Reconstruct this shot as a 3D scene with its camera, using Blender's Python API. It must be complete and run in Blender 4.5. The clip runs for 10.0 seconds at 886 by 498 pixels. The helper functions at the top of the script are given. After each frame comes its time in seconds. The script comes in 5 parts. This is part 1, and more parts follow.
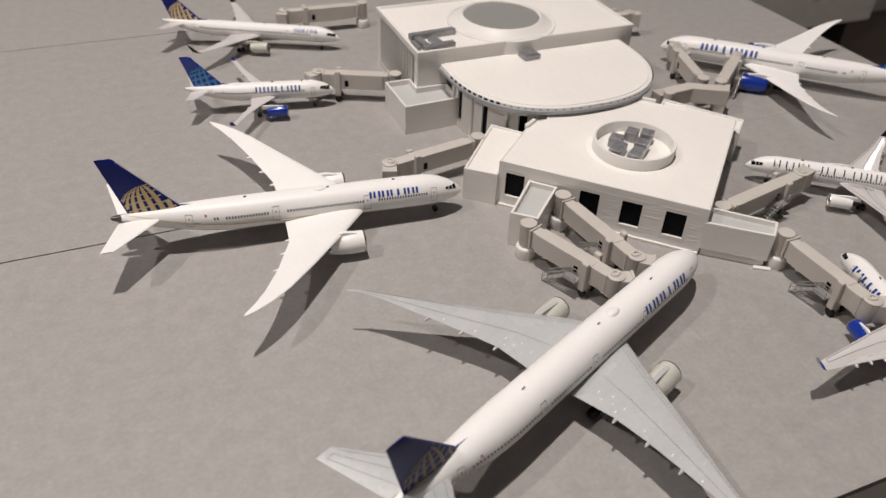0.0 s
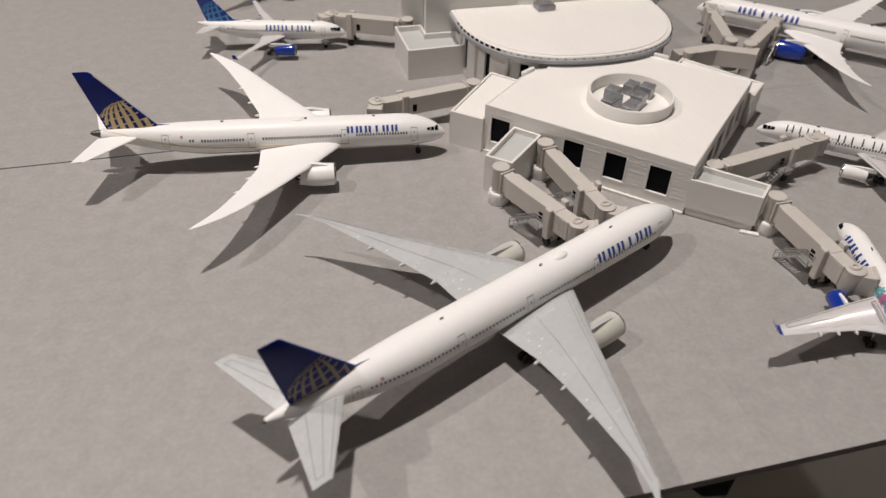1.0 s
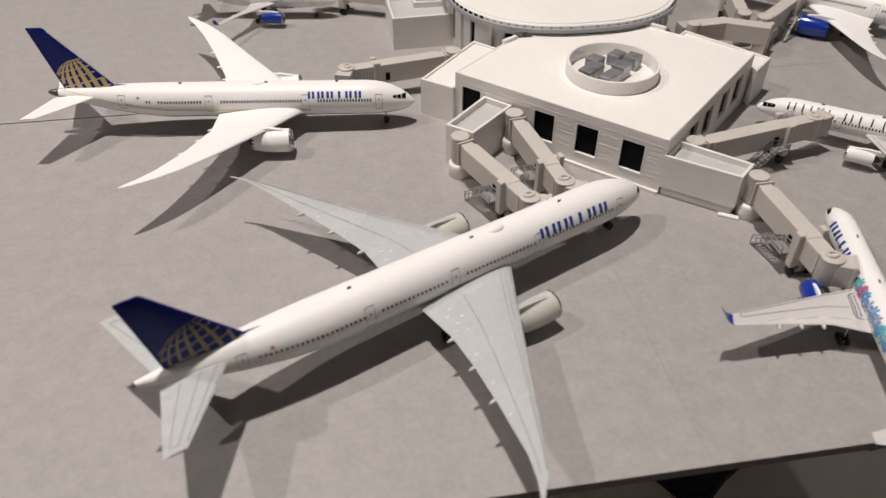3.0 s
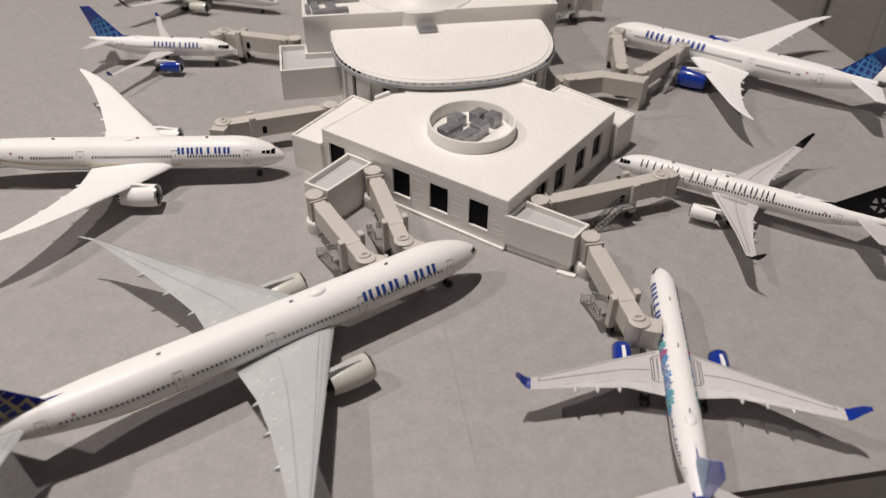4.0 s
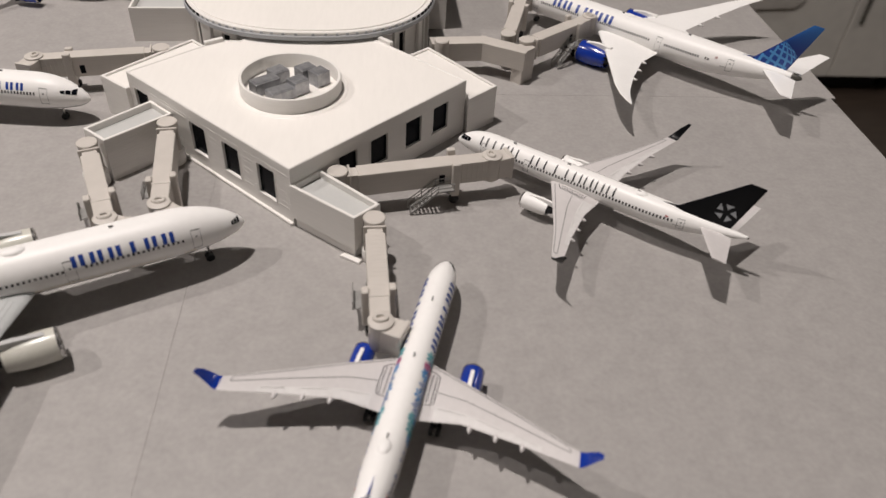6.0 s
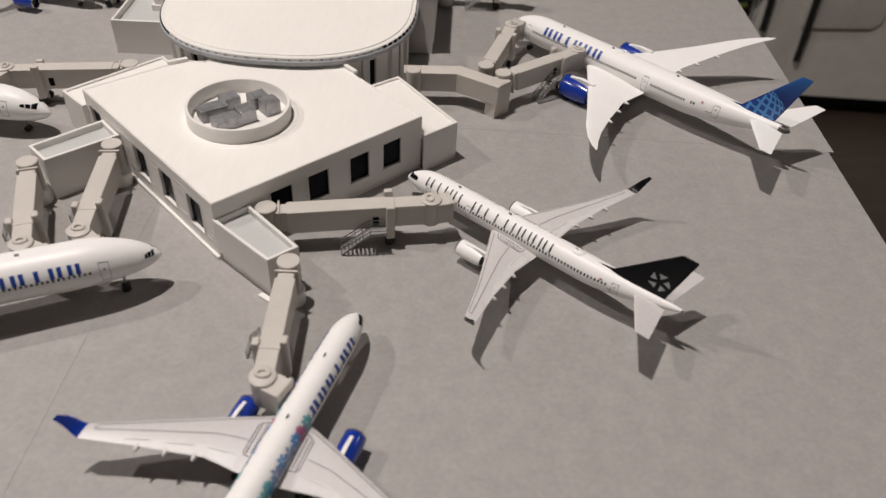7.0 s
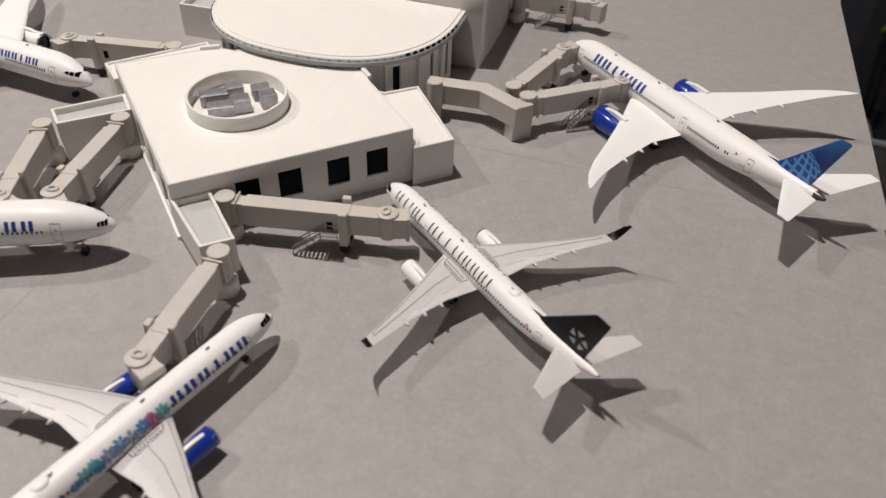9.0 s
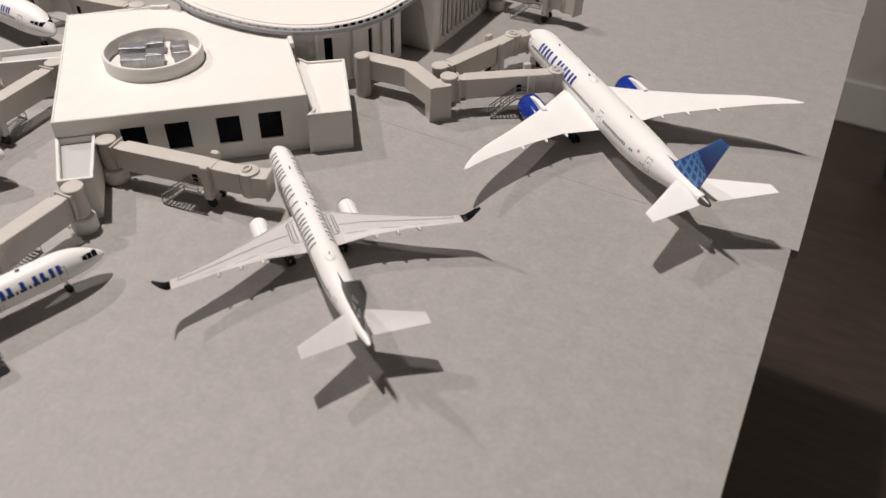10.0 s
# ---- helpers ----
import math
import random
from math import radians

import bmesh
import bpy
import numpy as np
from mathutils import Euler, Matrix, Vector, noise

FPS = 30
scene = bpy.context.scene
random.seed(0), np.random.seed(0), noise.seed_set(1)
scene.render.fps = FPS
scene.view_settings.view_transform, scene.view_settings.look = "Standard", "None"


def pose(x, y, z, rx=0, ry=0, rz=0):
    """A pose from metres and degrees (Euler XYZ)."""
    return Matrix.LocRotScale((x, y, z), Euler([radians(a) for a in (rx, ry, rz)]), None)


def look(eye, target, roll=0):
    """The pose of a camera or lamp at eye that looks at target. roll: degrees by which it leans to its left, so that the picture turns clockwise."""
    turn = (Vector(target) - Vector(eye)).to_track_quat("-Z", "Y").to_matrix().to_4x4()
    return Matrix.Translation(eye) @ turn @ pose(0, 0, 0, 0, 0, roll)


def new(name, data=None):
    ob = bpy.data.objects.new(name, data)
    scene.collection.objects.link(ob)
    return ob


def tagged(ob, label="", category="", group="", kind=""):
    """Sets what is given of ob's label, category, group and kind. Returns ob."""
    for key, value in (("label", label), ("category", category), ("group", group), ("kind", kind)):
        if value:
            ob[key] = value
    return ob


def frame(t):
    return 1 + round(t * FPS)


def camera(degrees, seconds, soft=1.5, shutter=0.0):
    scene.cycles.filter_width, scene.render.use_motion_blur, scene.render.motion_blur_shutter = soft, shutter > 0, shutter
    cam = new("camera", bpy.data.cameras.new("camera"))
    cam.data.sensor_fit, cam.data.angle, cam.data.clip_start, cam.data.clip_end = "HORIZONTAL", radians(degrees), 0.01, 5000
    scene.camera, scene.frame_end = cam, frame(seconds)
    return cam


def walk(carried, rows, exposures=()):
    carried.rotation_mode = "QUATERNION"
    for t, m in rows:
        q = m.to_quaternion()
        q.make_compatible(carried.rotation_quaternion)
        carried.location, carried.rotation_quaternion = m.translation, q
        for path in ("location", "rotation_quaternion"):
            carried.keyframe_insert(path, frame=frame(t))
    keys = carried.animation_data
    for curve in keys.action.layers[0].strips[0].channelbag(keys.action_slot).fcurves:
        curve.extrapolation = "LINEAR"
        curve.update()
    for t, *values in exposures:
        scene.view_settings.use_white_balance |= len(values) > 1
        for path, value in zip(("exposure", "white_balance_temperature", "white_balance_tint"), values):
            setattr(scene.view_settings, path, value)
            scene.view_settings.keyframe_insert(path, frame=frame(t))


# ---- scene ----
cam = camera(61.18, 10.0)
cam.data.dof.use_dof = True
cam.data.dof.focus_distance = 0.32
cam.data.dof.aperture_fstop = 16.0
PATH = [
    (0.0, (-0.2161, -0.2028, 0.2079), (-0.0588, 0.1588, -0.0996), 2.42),
    (0.5, (-0.1924, -0.2188, 0.1995), (-0.0625, 0.1499, -0.1123), 2.50),
    (1.0, (-0.1706, -0.2250, 0.1896), (-0.0665, 0.1478, -0.1269), 1.99),
    (1.5, (-0.1492, -0.2223, 0.1794), (-0.0632, 0.1520, -0.1407), 1.60),
    (2.0, (-0.1439, -0.2208, 0.1717), (-0.0726, 0.1546, -0.1508), 0.96),
    (2.2, (-0.1408, -0.2212, 0.1692), (-0.0735, 0.1546, -0.1538), 0.76),
    (3.3, (-0.1073, -0.2305, 0.1777), (-0.0457, 0.1500, -0.1407), 0.14),
    (3.5, (-0.0921, -0.2334, 0.1844), (-0.0279, 0.1477, -0.1328), 0.38),
    (4.0, (-0.0679, -0.2331, 0.1926), (0.0000, 0.1512, -0.1199), 0.85),
    (4.5, (-0.0444, -0.2316, 0.1909), (0.0266, 0.1534, -0.1200), 1.80),
    (5.0, (-0.0246, -0.2374, 0.1789), (0.0443, 0.1461, -0.1344), 2.69),
    (5.5, (-0.0011, -0.2293, 0.1725), (0.0590, 0.1512, -0.1462), 3.64),
    (5.7, (0.0107, -0.2222, 0.1706), (0.0653, 0.1560, -0.1518), 3.85),
    (7.0, (0.0752, -0.1949, 0.1815), (0.0793, 0.1811, -0.1481), 4.11),
    (7.5, (0.0897, -0.1849, 0.1807), (0.0746, 0.1915, -0.1481), 3.89),
    (8.0, (0.1051, -0.1795, 0.1821), (0.0680, 0.1965, -0.1454), 3.54),
    (8.5, (0.1246, -0.1784, 0.1826), (0.0581, 0.1941, -0.1442), 3.10),
    (9.0, (0.1467, -0.1725, 0.1799), (0.0450, 0.1907, -0.1483), 2.77),
    (9.5, (0.1875, -0.1553, 0.1748), (0.0471, 0.1953, -0.1529), 2.27),
    (10.0, (0.2334, -0.1420, 0.1698), (0.0606, 0.1959, -0.1558), 1.91),
]
walk(cam, [(t, look(eye, target, roll)) for t, eye, target, roll in PATH],
     exposures=((0.0, -0.14), (1.0, -0.14), (2.0, -0.02), (3.5, -0.04), (4.5, -0.15), (5.5, -0.01), (7.0, -0.08), (8.0, -0.06), (9.0, 0.02), (9.5, 0.08), (10.0, 0.17)))

# ---------- light ----------
MM = 0.001
world = bpy.data.worlds.new("room_air")
world.use_nodes = True
world.node_tree.nodes["Background"].inputs[0].default_value = (0.9, 0.85, 0.78, 1)
world.node_tree.nodes["Background"].inputs[1].default_value = 0.004
scene.world = world
scene.view_settings.exposure = 0.0


def downlight_or_fill(x, y, z, watts, size):
    lamp = bpy.data.lights.new("downlight_or_fill_bulb", "AREA")
    lamp.shape, lamp.size, lamp.energy, lamp.color = "DISK", size, watts, (1.0, 0.915, 0.866)
    ob = new("downlight_or_fill_bulb", lamp)
    ob.matrix_world = pose(x, y, z)
    return ob


CEILING, FLOOR = 1.42, -0.75
GROUND = -0.9  # height of the boards, in millimetres
downlight_or_fill(-0.258, 0.075, CEILING - 0.012, 18.0, 0.055)
downlight_or_fill(-1.22, 0.10, CEILING - 0.012, 12.2, 0.055)
# added fill for the far cabinets and clutter, no fixture known there
downlight_or_fill(2.0, 0.95, CEILING - 0.012, 6.0, 0.055)
# added near-side fill for the lower shelf and the walls facing the camera
downlight_or_fill(-0.25, -1.15, CEILING - 0.012, 1.2, 0.055)

# ---------- materials ----------


def material(name, colour, rough=0.5, metal=0.0, vary=0.06, grain=900.0, blotch=60.0, bump=0.05, coat=0.0, spec=0.5, stretch=(1, 1, 1), depth=0.0002, each=0.0):
    m = bpy.data.materials.new(name)
    m.use_nodes = True
    nt = m.node_tree
    n, link = nt.nodes, nt.links.new
    bsdf = n["Principled BSDF"]
    bsdf.inputs["Metallic"].default_value = metal
    bsdf.inputs["Coat Weight"].default_value = coat
    bsdf.inputs["Specular IOR Level"].default_value = spec
    bsdf.inputs["Coat Roughness"].default_value = 0.12
    tc = n.new("ShaderNodeTexCoord")
    mp = n.new("ShaderNodeMapping")
    mp.inputs["Scale"].default_value = stretch
    link(tc.outputs["Object"], mp.inputs["Vector"])
    fine, wide = n.new("ShaderNodeTexNoise"), n.new("ShaderNodeTexNoise")
    fine.inputs["Scale"].default_value, fine.inputs["Detail"].default_value = grain, 4
    wide.inputs["Scale"].default_value, wide.inputs["Detail"].default_value = blotch, 5
    link(mp.outputs[0], fine.inputs["Vector"])
    link(tc.outputs["Object"], wide.inputs["Vector"])
    mix = n.new("ShaderNodeMath")
    mix.operation = "ADD"
    link(fine.outputs["Fac"], mix.inputs[0])
    link(wide.outputs["Fac"], mix.inputs[1])
    ramp = n.new("ShaderNodeValToRGB")
    lo = [max(0, c * (1 - vary)) for c in colour]
    hi = [min(1, c * (1 + vary)) for c in colour]
    ramp.color_ramp.elements[0].position, ramp.color_ramp.elements[0].color = 0.35, (*lo, 1)
    ramp.color_ramp.elements[1].position, ramp.color_ramp.elements[1].color = 0.65, (*hi, 1)
    half = n.new("ShaderNodeMath")
    half.operation = "MULTIPLY"
    half.inputs[1].default_value = 0.5
    link(mix.outputs[0], half.inputs[0])
    link(half.outputs[0], ramp.inputs[0])
    if each:
        info, shift, tone = n.new("ShaderNodeObjectInfo"), n.new("ShaderNodeMapRange"), n.new("ShaderNodeHueSaturation")
        shift.inputs["To Min"].default_value, shift.inputs["To Max"].default_value = 1 - each, 1 + each
        link(info.outputs["Random"], shift.inputs["Value"])
        link(shift.outputs[0], tone.inputs["Value"])
        link(ramp.outputs[0], tone.inputs["Color"])
        link(tone.outputs[0], bsdf.inputs["Base Color"])
    else:
        link(ramp.outputs[0], bsdf.inputs["Base Color"])
    rr = n.new("ShaderNodeMapRange")
    rr.inputs["To Min"].default_value, rr.inputs["To Max"].default_value = max(0.03, rough - 0.08), min(1, rough + 0.08)
    link(wide.outputs["Fac"], rr.inputs["Value"])
    link(rr.outputs[0], bsdf.inputs["Roughness"])
    if bump:
        b = n.new("ShaderNodeBump")
        b.inputs["Strength"].default_value, b.inputs["Distance"].default_value = bump, depth
        link(fine.outputs["Fac"], b.inputs["Height"])
        link(b.outputs[0], bsdf.inputs["Normal"])
    return m


M_BOARD = material("grey_board", (0.34, 0.324, 0.314), 0.6, vary=0.09, grain=560, blotch=150, bump=0.4, each=0.025)
M_BOARD_EDGE = material("board_edge", (0.55, 0.52, 0.48), 0.8, vary=0.1, grain=600, blotch=40)
M_PLA = material("white_print", (0.79, 0.77, 0.74), 0.42, vary=0.04, grain=80, blotch=24, bump=0.45, stretch=(1, 1, 28), depth=0.0003)
M_ROOF = material("white_print_roof", (0.85, 0.825, 0.787), 0.40, vary=0.025, grain=700, blotch=26, bump=0.12, stretch=(1, 0.15, 1))
# white print with the shade of the sunken roofs put into its colour
M_ROOF_IN_SHADED = material("white_print_floor_shaded", (0.50, 0.505, 0.495), 0.5, vary=0.03, grain=700, blotch=40, bump=0.12)
M_BRIDGE = material("warm_grey_print", (0.55, 0.515, 0.475), 0.5, vary=0.05, grain=150, blotch=50, bump=0.3, stretch=(1, 1, 20), depth=0.00025)
M_GREY = material("grey_rim_print", (0.37, 0.38, 0.40), 0.45, vary=0.06, grain=300, blotch=60, bump=0.2)
M_SILVER = material("silver_paint", (0.34, 0.345, 0.36), 0.38, metal=0.55, vary=0.22, grain=500, blotch=160, bump=0.5)
M_SKYLIGHT = material("dull_grey_skylight", (0.27, 0.27, 0.26), 0.4, vary=0.05, grain=300, blotch=40)
M_DARKPANE = material("dark_window", (0.006, 0.007, 0.010), 0.22, vary=0.3, grain=200, blotch=60, bump=0.0, spec=0.06)
M_BLACK = material("black_rubber", (0.012, 0.012, 0.013), 0.6, vary=0.2)
M_STEEL = material("etched_steel", (0.36, 0.355, 0.345), 0.4, metal=0.35, vary=0.12, grain=700, blotch=200)
M_WHITE = material("white_gloss_paint", (0.88, 0.87, 0.855), 0.42, vary=0.02, grain=600, blotch=70, bump=0.03, spec=0.4)
M_BELLY = material("pale_grey_paint", (0.52, 0.52, 0.52), 0.3, vary=0.03, grain=600, blotch=70, bump=0.03, coat=0.3)
M_WING_GREY = material("grey_wing_paint", (0.50, 0.515, 0.515), 0.27, vary=0.05, grain=500, blotch=60, bump=0.05, coat=0.35)
M_WING_PALE = material("pale_wing_paint", (0.61, 0.585, 0.58), 0.34, vary=0.04, grain=500, blotch=60, bump=0.05, coat=0.3)
M_NACELLE = material("cream_nacelle_paint", (0.60, 0.59, 0.53), 0.3, vary=0.03, grain=500, blotch=60, bump=0.03, coat=0.3)
M_NAVY = material("navy_gloss_paint", (0.006, 0.016, 0.18), 0.35, vary=0.1, grain=500, blotch=60, bump=0.03, spec=0.22)
M_BLUE = material("royal_blue_paint", (0.008, 0.036, 0.30), 0.2, vary=0.08, grain=500, blotch=60, bump=0.03, spec=0.5, coat=0.5)
M_SKYBLUE = material("sky_blue_print", (0.07, 0.27, 0.58), 0.3, vary=0.1, grain=500, blotch=60, bump=0.0)
M_GOLD = material("gold_print", (0.70, 0.54, 0.27), 0.4, metal=0.0, vary=0.12, grain=700, blotch=90, bump=0.0)
M_TITLE = material("title_blue_print", (0.016, 0.055, 0.29), 0.35, vary=0.05, bump=0.0)
M_INK = material("black_print", (0.014, 0.014, 0.016), 0.35, vary=0.1, bump=0.0)
M_FAINT = material("faint_grey_print", (0.25, 0.25, 0.25), 0.4, vary=0.1, bump=0.0)
M_LINE = material("panel_line_print", (0.20, 0.20, 0.20), 0.4, vary=0.1, bump=0.0)
M_BLACKFIN = material("black_gloss_paint", (0.005, 0.0055, 0.007), 0.36, vary=0.2, bump=0.02, spec=0.12)
M_STARGREY = material("silver_print", (0.36, 0.38, 0.40), 0.35, metal=0.3, vary=0.15, grain=900, blotch=200, bump=0.0)
M_PINK = material("magenta_print", (0.46, 0.12, 0.25), 0.4, vary=0.1, bump=0.0)
M_DUSK = material("dusky_blue_print", (0.22, 0.30, 0.50), 0.4, vary=0.15, bump=0.0)
M_TEAL = material("teal_print", (0.12, 0.40, 0.45), 0.4, vary=0.1, bump=0.0)
M_RED = material("red_print", (0.46, 0.10, 0.10), 0.4, vary=0.1, bump=0.0)
M_METAL = material("bare_metal", (0.55, 0.54, 0.53), 0.25, metal=0.9, vary=0.06, grain=600, blotch=90, bump=0.03)
M_FAN = material("dark_fan", (0.035, 0.035, 0.04), 0.35, metal=0.5, vary=0.2)
M_FLOOR = material("dark_wood_floor", (0.064, 0.047, 0.036), 0.42, vary=0.32, grain=14, blotch=2.5, bump=0.2, stretch=(1, 9, 1), depth=0.001)
M_WALL = material("room_wall_paint", (0.52, 0.495, 0.455), 0.8, vary=0.03, grain=60, blotch=3)
# far darker than a real ceiling, so that less light bounces into the shadows
M_CEIL = material("ceiling_low_bounce", (0.085, 0.081, 0.076), 0.85, vary=0.03, grain=60, blotch=3)
M_TRIM = material("trim_paint", (0.60, 0.59, 0.56), 0.5, vary=0.03, grain=60, blotch=5)
M_CABINET = material("cabinet_paint", (0.78, 0.755, 0.70), 0.5, vary=0.06, grain=30, blotch=6)
M_SHELF = material("shelf_laminate", (0.80, 0.735, 0.66), 0.5, vary=0.05, grain=60, blotch=8)
M_CLOTH = material("dark_cloth", (0.018, 0.018, 0.026), 0.85, vary=0.35, grain=300, blotch=25, bump=0.3)
M_FINBLUE = material("fin_globe_blue", (0.006, 0.045, 0.27), 0.3, vary=0.1, grain=500, blotch=60, bump=0.0)
# gold print dimmed in colour for the fin face that lies in shade
M_GOLD_SHADED = material("gold_print_shaded", (0.30, 0.24, 0.155), 0.4, vary=0.12, grain=700, blotch=90, bump=0.0)
M_FLAP = material("satin_flap_paint", (0.66, 0.645, 0.635), 0.38, vary=0.05, grain=600, blotch=90, bump=0.03)
M_CONE = material("dark_metal", (0.12, 0.115, 0.105), 0.35, metal=0.6, vary=0.1, grain=600, blotch=90, bump=0.03)
# grey of the soft shadow drawn on the cabinet front
M_SHADOW_GREY = material("cabinet_shadow_grey", (0.74, 0.71, 0.66), 0.85, vary=0.1, grain=200, blotch=20, bump=0.2)


def two_tone(name, low, high, z0, z1, rough):
    """Gloss paint that runs from one colour to another up a fin, z0 to z1 in millimetres."""
    m = material(name, low, rough, vary=0.05, grain=500, blotch=60, bump=0.03, spec=0.35)
    nt = m.node_tree
    n, link = nt.nodes, nt.links.new
    tc, sep, span, mix = n.new("ShaderNodeTexCoord"), n.new("ShaderNodeSeparateXYZ"), n.new("ShaderNodeMapRange"), n.new("ShaderNodeMix")
    mix.data_type = "RGBA"
    link(tc.outputs["Object"], sep.inputs[0])
    link(sep.outputs["Z"], span.inputs["Value"])
    span.inputs["From Min"].default_value, span.inputs["From Max"].default_value = z0 * 0.001, z1 * 0.001
    link(span.outputs[0], mix.inputs[0])
    mix.inputs[6].default_value, mix.inputs[7].default_value = (*low, 1), (*high, 1)
    link(mix.outputs[2], n["Principled BSDF"].inputs["Base Color"])
    return m


M_FINWIDE = two_tone("blue_fin_paint", (0.004, 0.022, 0.16), (0.03, 0.14, 0.40), 30.0, 45.0, 0.3)
M_STEELBLUE = material("steel_blue_print", (0.19, 0.29, 0.44), 0.35, vary=0.18, grain=400, blotch=160, bump=0.0)
M_SMOKE = material("smoky_plastic", (0.13, 0.125, 0.11), 0.3, vary=0.2, grain=60, blotch=20)
M_NEON = material("neon_piping", (0.085, 0.12, 0.012), 0.6, vary=0.1)
M_DENIM = material("blue_plastic", (0.012, 0.035, 0.16), 0.4, vary=0.2, grain=100, blotch=20)
M_NAVYCLOTH = material("navy_cloth", (0.012, 0.025, 0.07), 0.9, vary=0.25, grain=300, blotch=20, bump=0.3)

# ---------- mesh helpers (lengths in millimetres) ----------


def lerp(a, b, f):
    return a + (b - a) * f


def link_mesh(name, bm, mats, matrix=None):
    bmesh.ops.recalc_face_normals(bm, faces=bm.faces)
    me = bpy.data.meshes.new(name)
    bm.to_mesh(me)
    bm.free()
    me.transform(Matrix.Diagonal((MM, MM, MM, 1)))
    for m in mats if isinstance(mats, (list, tuple)) else [mats]:
        me.materials.append(m)
    ob = new(name, me)
    if matrix is not None:
        ob.matrix_world = matrix
    return ob


def part(name, bm, mats, parent, label="", smooth=False):
    ob = link_mesh(name, bm, mats)
    ob.parent = parent
    if smooth:
        for f in ob.data.polygons:
            f.use_smooth = True
        ob.data.set_sharp_from_angle(angle=radians(40))
    return tagged(ob, label) if label else ob


def thing(name, x, y, z, turn, label, category, group=""):
    ob = new(name)
    ob.empty_display_size = 0.01
    ob.matrix_world = pose(x * MM, y * MM, z * MM, 0, 0, turn)
    return tagged(ob, label, category, group)


def structure(name, bm, mats, label=""):
    return tagged(link_mesh(name, bm, mats), label, kind="structure")


def merge(bm, other):
    me = bpy.data.meshes.new("tmp")
    other.to_mesh(me)
    other.free()
    bm.from_mesh(me)
    bpy.data.meshes.remove(me)


def box(bm, x0, x1, y0, y1, z0, z1, bevel=0.0, m=None, seg=2):
    b = bmesh.new()
    bmesh.ops.create_cube(b, size=1)
    bmesh.ops.scale(b, vec=(x1 - x0, y1 - y0, z1 - z0), verts=b.verts)
    bmesh.ops.translate(b, vec=((x0 + x1) / 2, (y0 + y1) / 2, (z0 + z1) / 2), verts=b.verts)
    if bevel:
        bmesh.ops.bevel(b, geom=b.edges[:], offset=bevel, segments=seg, affect="EDGES", profile=0.5)
    if m is not None:
        bmesh.ops.transform(b, matrix=m, verts=b.verts)
    merge(bm, b)


def prism(bm, pts, z0, z1, bevel=0.0):
    b = bmesh.new()
    lo = [b.verts.new((x, y, z0)) for x, y in pts]
    hi = [b.verts.new((x, y, z1)) for x, y in pts]
    b.faces.new(lo[::-1])
    top = b.faces.new(hi)
    n = len(pts)
    for i in range(n):
        b.faces.new((lo[i], lo[(i + 1) % n], hi[(i + 1) % n], hi[i]))
    bmesh.ops.recalc_face_normals(b, faces=b.faces)
    if bevel:
        bmesh.ops.bevel(b, geom=list(top.edges), offset=bevel, segments=2, affect="EDGES", profile=0.5)
    merge(bm, b)


def lathe(bm, profile, seg=32, m=None):
    """Turns (radius, height) pairs round z."""
    b = bmesh.new()
    rings = []
    for r, z in profile:
        if r < 1e-6:
            rings.append([b.verts.new((0, 0, z))])
        else:
            rings.append([b.verts.new((r * math.cos(2 * math.pi * i / seg), r * math.sin(2 * math.pi * i / seg), z)) for i in range(seg)])
    for a, c in zip(rings, rings[1:]):
        for i in range(seg):
            j = (i + 1) % seg
            q = [a[i % len(a)], a[j % len(a)], c[j % len(c)], c[i % len(c)]]
            q = list(dict.fromkeys(q))
            if len(q) > 2:
                b.faces.new(q)
    if m is not None:
        bmesh.ops.transform(b, matrix=m, verts=b.verts)
    merge(bm, b)


def rod(bm, p, q, r=0.2, seg=6):
    p, q = Vector(p), Vector(q)
    d = q - p
    m = Matrix.Translation(p) @ d.to_track_quat("Z", "Y").to_matrix().to_4x4()
    lathe(bm, [(0, 0), (r, 0), (r, d.length), (0, d.length)], seg, m)


def inset(pts, w):
    """The outline moved inwards by w (outline counter-clockwise)."""
    out, n = [], len(pts)
    for i in range(n):
        p0, p1, p2 = (Vector(pts[(i + k) % n]) for k in (-1, 0, 1))
        a, b = (p1 - p0).normalized(), (p2 - p1).normalized()
        na, nb = Vector((-a.y, a.x)), Vector((-b.y, b.x))
        s = na + nb
        s = s * (w / max(0.35, s.dot(na)))
        out.append((p1.x + s.x, p1.y + s.y))
    return out


def ring_wall(bm, pts, w, z0, z1, bevel=0.15):
    inner = inset(pts, w)
    b = bmesh.new()
    n = len(pts)
    rows = [[b.verts.new((x, y, z)) for x, y in p] for p, z in ((pts, z0), (pts, z1), (inner, z1), (inner, z0))]
    tops = []
    for k in range(4):
        a, c = rows[k], rows[(k + 1) % 4]
        for i in range(n):
            j = (i + 1) % n
            f = b.faces.new((a[i], a[j], c[j], c[i]))
            if k == 1:
                tops.append(f)
    bmesh.ops.recalc_face_normals(b, faces=b.faces)
    if bevel:
        es = {e for f in tops for e in f.edges if len([g for g in e.link_faces if g in tops]) == 1}
        bmesh.ops.bevel(b, geom=list(es), offset=bevel, segments=1, affect="EDGES")
    merge(bm, b)


